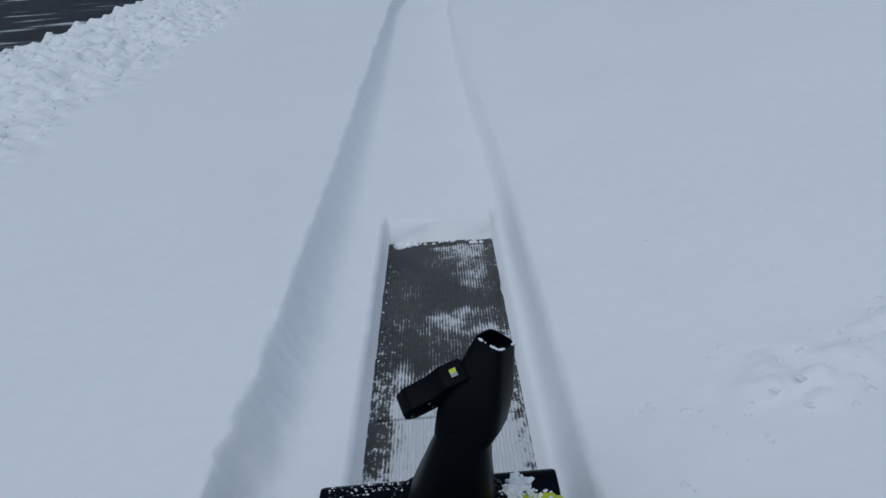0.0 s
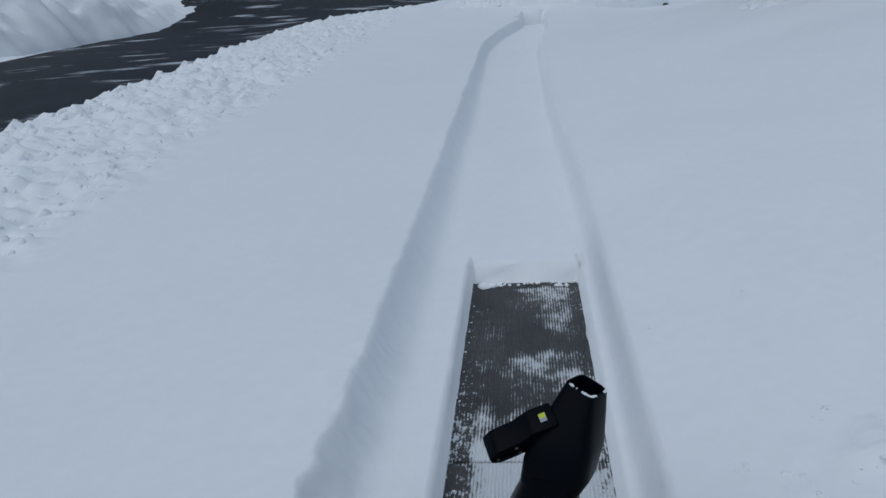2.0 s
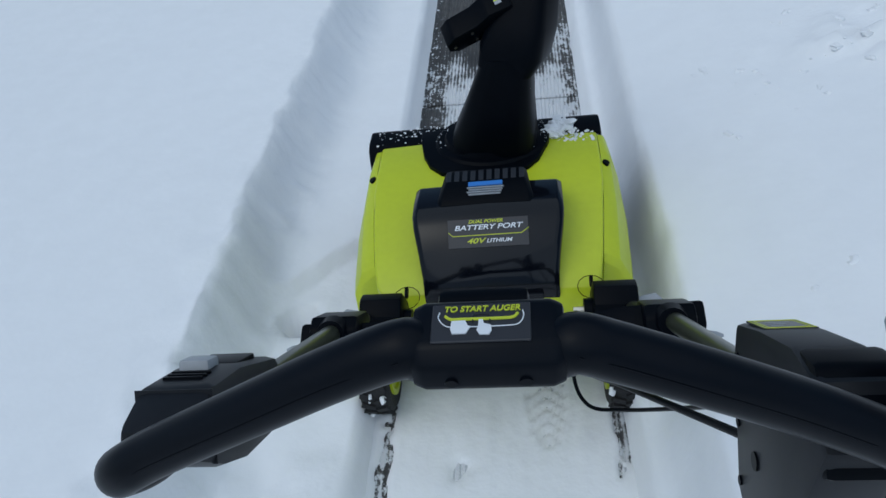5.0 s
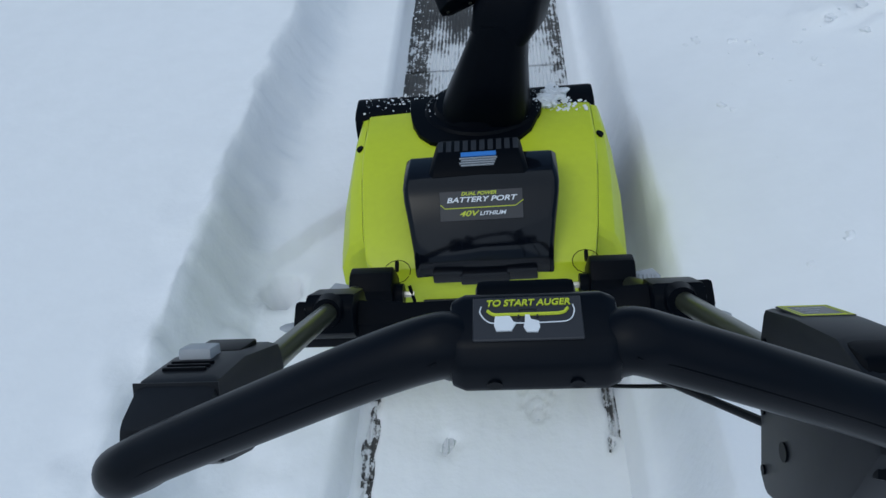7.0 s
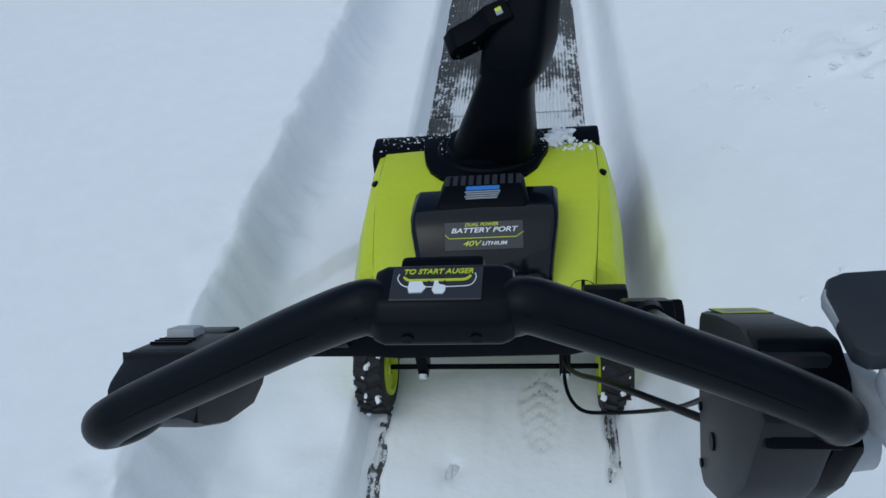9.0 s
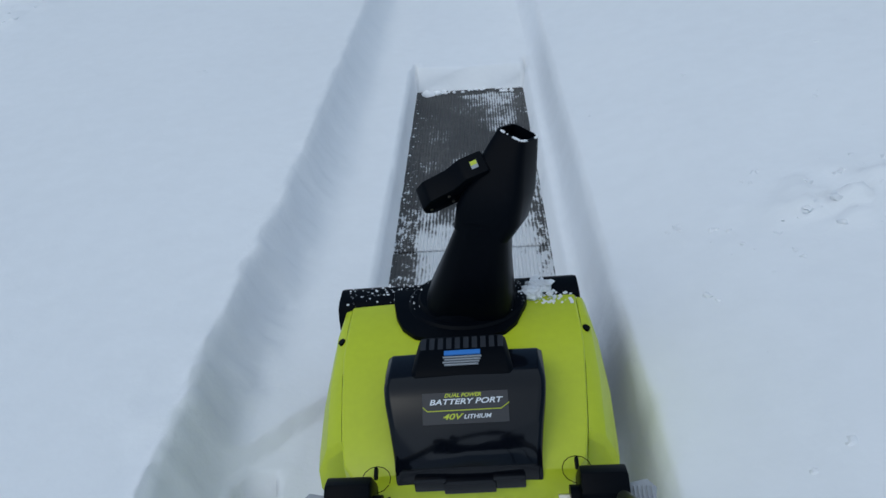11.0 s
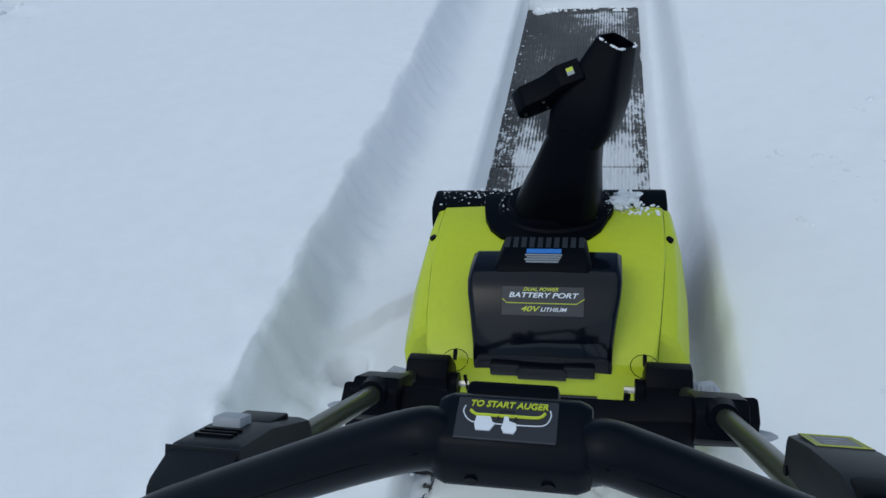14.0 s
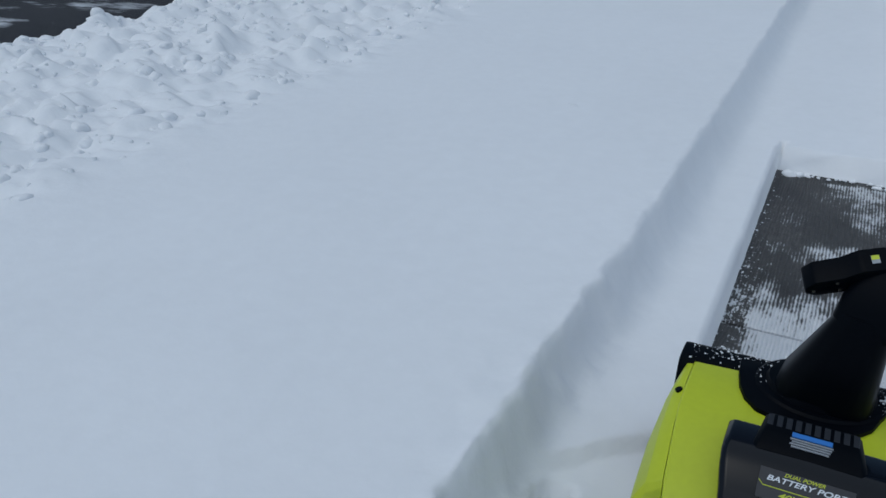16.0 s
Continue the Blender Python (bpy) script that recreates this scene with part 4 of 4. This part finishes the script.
# ---- the tree on the lawn ----
TREE = (3.36, 9.65, 0.70)
tree = empty("tree", Matrix.Translation(TREE), "broad old tree trunk with furrowed dark bark in the snow", "tree")
rings = []
for z, r in ((-0.3, 0.58), (0.1, 0.50), (0.22, 0.46), (0.34, 0.435), (0.46, 0.42), (0.6, 0.415), (0.8, 0.41), (1.0, 0.405), (1.2, 0.40), (1.6, 0.39), (2.2, 0.38), (3.5, 0.35), (5.0, 0.32)):
    rings.append([(math.cos(a) * r * (1 + 0.10 * math.sin(5 * a + z) * max(0.2, 1 - z) + 0.055 * math.sin(27 * a + 2 * math.sin(3 * z)) + 0.04 * math.sin(46 * a + 2.5 * math.sin(2.2 * z + 1))), math.sin(a) * r * (1 + 0.10 * math.sin(5 * a + z) * max(0.2, 1 - z) + 0.055 * math.sin(27 * a + 2 * math.sin(3 * z)) + 0.04 * math.sin(46 * a + 2.5 * math.sin(2.2 * z + 1))), z) for a in (2 * math.pi * k / 240 for k in range(240))])
part("trunk", loft(rings), BARK, tree)
for k in range(7):
    a = k * 0.9
    part("limb", tube(smooth_line([(0.1 * math.cos(a), 0.1 * math.sin(a), 4.5), (1.0 * math.cos(a), 1.0 * math.sin(a), 6.0), (2.2 * math.cos(a + 0.2), 2.2 * math.sin(a + 0.2), 7.6), (2.9 * math.cos(a), 2.9 * math.sin(a), 9.2)], 4), lambda u: 0.17 - 0.15 * u, 10), BARK, tree)
mound = bmesh.new()
for k in range(26):
    a = 2 * math.pi * k / 26
    lump(mound, (TREE[0] + 0.60 * math.cos(a), TREE[1] + 0.60 * math.sin(a), TREE[2] + 0.16), random.uniform(0.10, 0.2), 0.5, 0.5, k)
for q in ((-0.46, -0.24, 0.13), (0.40, -0.34, 0.12), (0.50, -0.2, 0.13)):
    lump(mound, (TREE[0] + q[0], TREE[1] + q[1], TREE[2] + 0.24), q[2], 0.7, 0.4, 3)
tagged(mesh_object("snow_mound", mound, SNOW, 60), "snow drifted round the foot of the tree", "snow", kind="stuff")

# ---- the far side: snow piles, houses, car, bushes ----
def pile(name, cx, cy, z, rx, ry, h, label, seed):
    cx, cy, z = uphill(cx, cy, z)
    bm = bmesh.new()
    rows = []
    for i in range(49):
        u = i / 48
        rows.append([bm.verts.new((cx + rx * u * math.cos(a), cy + ry * u * math.sin(a), z - 0.2 + (h + 0.2) * (1 - u * u) ** 0.8 * (1 + 0.30 * noise.noise(Vector((3 * u * math.cos(a), 3 * u * math.sin(a), seed)))) + 0.16 * h * abs(noise.noise(Vector((rx * 3 * u * math.cos(a), ry * 3 * u * math.sin(a), seed)))) + 0.10 * noise.noise(Vector((rx * 8 * u * math.cos(a), ry * 8 * u * math.sin(a), seed))))) for a in (2 * math.pi * k / 160 for k in range(160))])
    for a, b in zip(rows, rows[1:]):
        for k in range(160):
            bm.faces.new((a[k], a[(k + 1) % 160], b[(k + 1) % 160], b[k]))
    for r in rows:
        for v in r:
            v.co.z += 0.16 * lumps(v.co.x, v.co.y, 0.42) + 0.08 * lumps(v.co.x + 4, v.co.y + v.co.z, 0.19) - 0.1
    bmesh.ops.remove_doubles(bm, verts=rows[0], dist=0.0005)
    for k in range(60):
        a, u = random.uniform(0, 6.28), random.random() ** 0.5
        lump(bm, (cx + rx * u * math.cos(a), cy + ry * u * math.sin(a), z - 0.1 + h * (1 - u * u) ** 0.8), random.uniform(0.02, 0.06), 0.7, 0.9, k)
    return tagged(mesh_object(name, bm, CLOD, 60), label, "snow heap")


pile("snow_heap", 1.30, 21.3, 0.15, 2.4, 1.5, 1.45, "tall heap of ploughed snow at the street corner", 1)
pile("snow_heap", -0.7, 22.0, 0.0, 2.0, 1.5, 0.55, "low foot of a ploughed snow heap at the street corner", 8)
pile("snow_heap", -9.3, 38.6, 0.45, 4.6, 2.0, 1.35, "low ridge of ploughed snow by the driveway", 4)
pile("snow_heap", -3.6, 38.4, 0.10, 3.4, 1.8, 0.85, "low ridge of ploughed snow by the driveway", 5)


def bank_height(x, y):
    """The long bank thrown up across the street."""
    foot = -13.6 + 0.11 * max(y - 24, -6) + 0.35 * noise.noise(Vector((2, y * 0.5, 0))) + 0.2 * noise.noise(Vector((2, y * 1.7, 0)))
    d = foot - x
    if d < 0:
        return -0.6
    q = Vector((x, y, 0))
    h = 1.4 * d ** 0.75 * smooth(34.5, 26.0, y + 0.05 * d) * (0.8 + 0.5 * noise.noise(q * 0.35)) * smooth(9, 5, d - 2)
    rough = 0.30 * abs(noise.noise(q * 1.1)) + 0.22 * lumps(x, y, 0.55) * (0.6 + noise.noise(q * 1.7)) + 0.14 * lumps(x + 3, y, 0.30)
    return road_level(x, y) - 0.15 + h + rough * smooth(0, 0.8, d) * smooth(35.0, 29.5, y)


bank_mesh = grid_mesh(axis_steps([(-25, 0.6), (-18, 0.12), (-11.5, 1)]), axis_steps([(4, 0.35), (20, 0.14), (37, 1)]), bank_height, True)
bank_mesh.materials.append(CLOD)
tagged(new("snow_bank", bank_mesh), "long rough bank of ploughed snow across the street", "snow bank", kind="stuff")


def house(cx, cy, z, w, d, wall, label, garage=None, windows=()):
    hs = empty("house", pose(*uphill(cx, cy, z)), label, "house")
    part("wall", box(-w / 2, w / 2, 0, d, -0.5, 2.9, 0), wall, hs)
    part("roof", prism([(-0.5, 2.85), (d / 2, 4.9), (d + 0.5, 2.85), (d + 0.5, 3.1), (d / 2, 5.15), (-0.5, 3.1)], "x", -w / 2 - 0.4, w / 2 + 0.4, 0), SHINGLE, hs, "roof under snow")
    if garage is not None:
        door = part("garage_door", box(garage - 1.3, garage + 1.3, -0.05, 0.02, 0, 2.2, 0), WHITEPAINT, hs, "pale panelled garage door")
        for k in range(4):
            part("panel", box(garage - 1.25, garage + 1.25, -0.08, -0.045, 0.05 + k * 0.54, 0.53 + k * 0.54, 0.02, 1), WHITEPAINT, door)
    for x in windows:
        win = part("window", box(x - 0.6, x + 0.6, -0.06, 0.02, 0.5, 2.0, 0), WHITEPAINT, hs)
        part("pane", box(x - 0.52, x + 0.52, -0.075, -0.055, 0.58, 1.92, 0), GLASS, win)
    return hs


house(-7.0, 46.0, -0.3, 11.0, 8, SIDING, "tan sided house with a pale garage door", 3.7, (-3.0,))
house(-23.0, 47.0, 0.9, 12.0, 8, BRICK, "red brick house behind the snow piles", -1.0, (4.2,))
house(8.0, 40.0, -0.9, 9.0, 8, BLUESIDING, "slate blue sided house with white trim", None, (-1.5, 1.8))
house(20.0, 38.0, -0.8, 12.0, 8, SIDING, "tan sided house beyond the lawn", None, (-3, 2))


def shrub(name, cx, cy, z, r, h, mat, label, capped, count=500, seed=1):
    rnd = random.Random(seed)
    s = empty(name, pose(*uphill(cx, cy, z)), label, "shrub")
    part("stem", tube([(0, 0, -0.1), (0, 0, h * 0.6)], 0.04, 8), TWIG, s)
    bm = bmesh.new()
    for k in range(count):
        a, b, q = rnd.uniform(0, 6.28), rnd.uniform(0, 1), rnd.random() ** 0.4
        c = Vector((r * q * math.cos(a) * math.sin(b * 3.14), r * q * math.sin(a) * math.sin(b * 3.14), h * 0.5 - h * 0.5 * q * math.cos(b * 3.14)))
        d = Vector((rnd.gauss(0, 1), rnd.gauss(0, 1), rnd.gauss(0, 1) + 0.6)).normalized()
        e = d.cross(Vector((rnd.gauss(0, 1), rnd.gauss(0, 1), rnd.gauss(0, 1)))).normalized() * 0.035
        v = [bm.verts.new(c + t) for t in (e, -e, d * 0.16)]
        bm.faces.new(v)
    part("foliage", bm, mat, s)
    if capped:
        cap = bmesh.new()
        lump(cap, (0, 0, h * 0.80), r * 0.95, 0.62, 0.25, seed)
        part("snow_cap", cap, SNOW, s, "round cap of snow")
    return s


shrub("evergreen_bush", -13.3, 41.5, 0.9, 1.75, 3.2, NEEDLES, "dark evergreen bush by the driveway", False, 1500, 3)
shrub("bare_bush", -16.4, 41.0, 1.3, 0.75, 2.0, TWIG, "bare reddish brown bush beside the driveway", False, 700, 4)
shrub("brown_hedge", 4.6, 38.0, -0.7, 1.6, 1.6, TWIG, "brown leafless hedge before the house", False, 900, 6)
for k, (x, y) in enumerate(((6.1, 35.5), (6.8, 35.2), (8.0, 35.6), (8.7, 35.2))):
    shrub("round_shrub", x, y, -0.75, 0.55, 0.9, NEEDLES, "small round shrub under a cap of snow", True, 160, 10 + k)

tuft = bmesh.new()
for k in range(90):
    x, y = 4.9 + random.uniform(-0.35, 0.5), 12.0 + random.uniform(-0.4, 0.4)
    z = snow_height(x, y) - 0.03
    lean = Vector((random.gauss(0, 0.22), random.gauss(0, 0.15), random.uniform(0.3, 0.6)))
    t = tube([(x, y, z), Vector((x, y, z)) + lean * 0.6, Vector((x, y, z)) + lean + Vector((lean.x * 0.4, 0, -0.03))], 0.004, 4)
    me = bpy.data.meshes.new("blade")
    t.to_mesh(me), t.free()
    tuft.from_mesh(me)
    bpy.data.meshes.remove(me)
tagged(mesh_object("dry_grass", tuft, STRAW), "dry straw-coloured grass stalks poking from the snow", "grass", kind="stuff")

# a wheeled bin
bin_ob = empty("wheeled_bin", pose(*uphill(-5.9, 37.4, 0.30)), "green wheeled bin with a cap of snow", "bin")
part("bin_body", loft([[(-w, -w, z), (w, -w, z), (w, w, z), (-w, w, z)] for w, z in ((0.22, 0.0), (0.29, 0.95))], True, 0.02), BIN, bin_ob)
part("lid", box(-0.31, 0.31, -0.33, 0.31, 0.95, 1.02, 0.02), BIN, bin_ob)
cap = bmesh.new()
lump(cap, (0, 0, 1.06), 0.33, 0.45, 0.2, 3)
part("snow_cap", cap, SNOW, bin_ob, "cap of snow")
for s in (-1, 1):
    part("bin_wheel", disc((s * 0.2, 0.25, 0.1), (1, 0, 0), 0.1, 0.05), RUBBER, bin_ob)

# a parked saloon car seen from behind
car = empty("car", pose(*uphill(-17.0, 37.8, 0.95), 0, 0, 38), "silver saloon car parked on a snowy driveway", "car")
CARX = [(-2.3, 0.45), (-2.32, 0.75), (-2.2, 1.0), (-1.5, 1.05), (-0.75, 1.42), (0.35, 1.44), (1.1, 1.0), (2.0, 0.9), (2.3, 0.7), (2.32, 0.3), (-2.2, 0.28)]
part("body", prism(CARX, "x", -0.88, 0.88, 0.07), CARPAINT, car)
part("rear_window", box(-0.68, 0.68, -0.40, 0.40, 0.0, 0.03, 0.01, 1, Matrix.Translation((0, -1.13, 1.255)) @ pose(0, 0, 0, 26, 0, 0)), GLASS, car)
for s in (-1, 1):
    part("side_window", prism([(-1.05, 1.05), (-0.65, 1.36), (0.3, 1.38), (0.85, 1.05)], "x", s * 0.885 - 0.01, s * 0.885 + 0.01, 0), GLASS, car)
    part("tail_lamp", box(s * 0.62 - 0.24, s * 0.62 + 0.24, -2.36, -2.24, 0.78, 0.95, 0.02), TAIL, car, "red tail lamp")
    for y in (-1.4, 1.4):
        wheel = part("wheel", disc((s * 0.82, y, 0.32), (1, 0, 0), 0.32, 0.2, 28, 0.03), RUBBER, car)
        part("rim", disc((s * 0.925, y, 0.32), (1, 0, 0), 0.2, 0.02, 20), STEEL, wheel)
part("number_plate", box(-0.26, 0.26, -2.35, -2.31, 0.62, 0.74, 0.01), PRINT, car)
part("bumper", box(-0.86, 0.86, -2.36, -2.1, 0.32, 0.58, 0.05), BLACK, car)
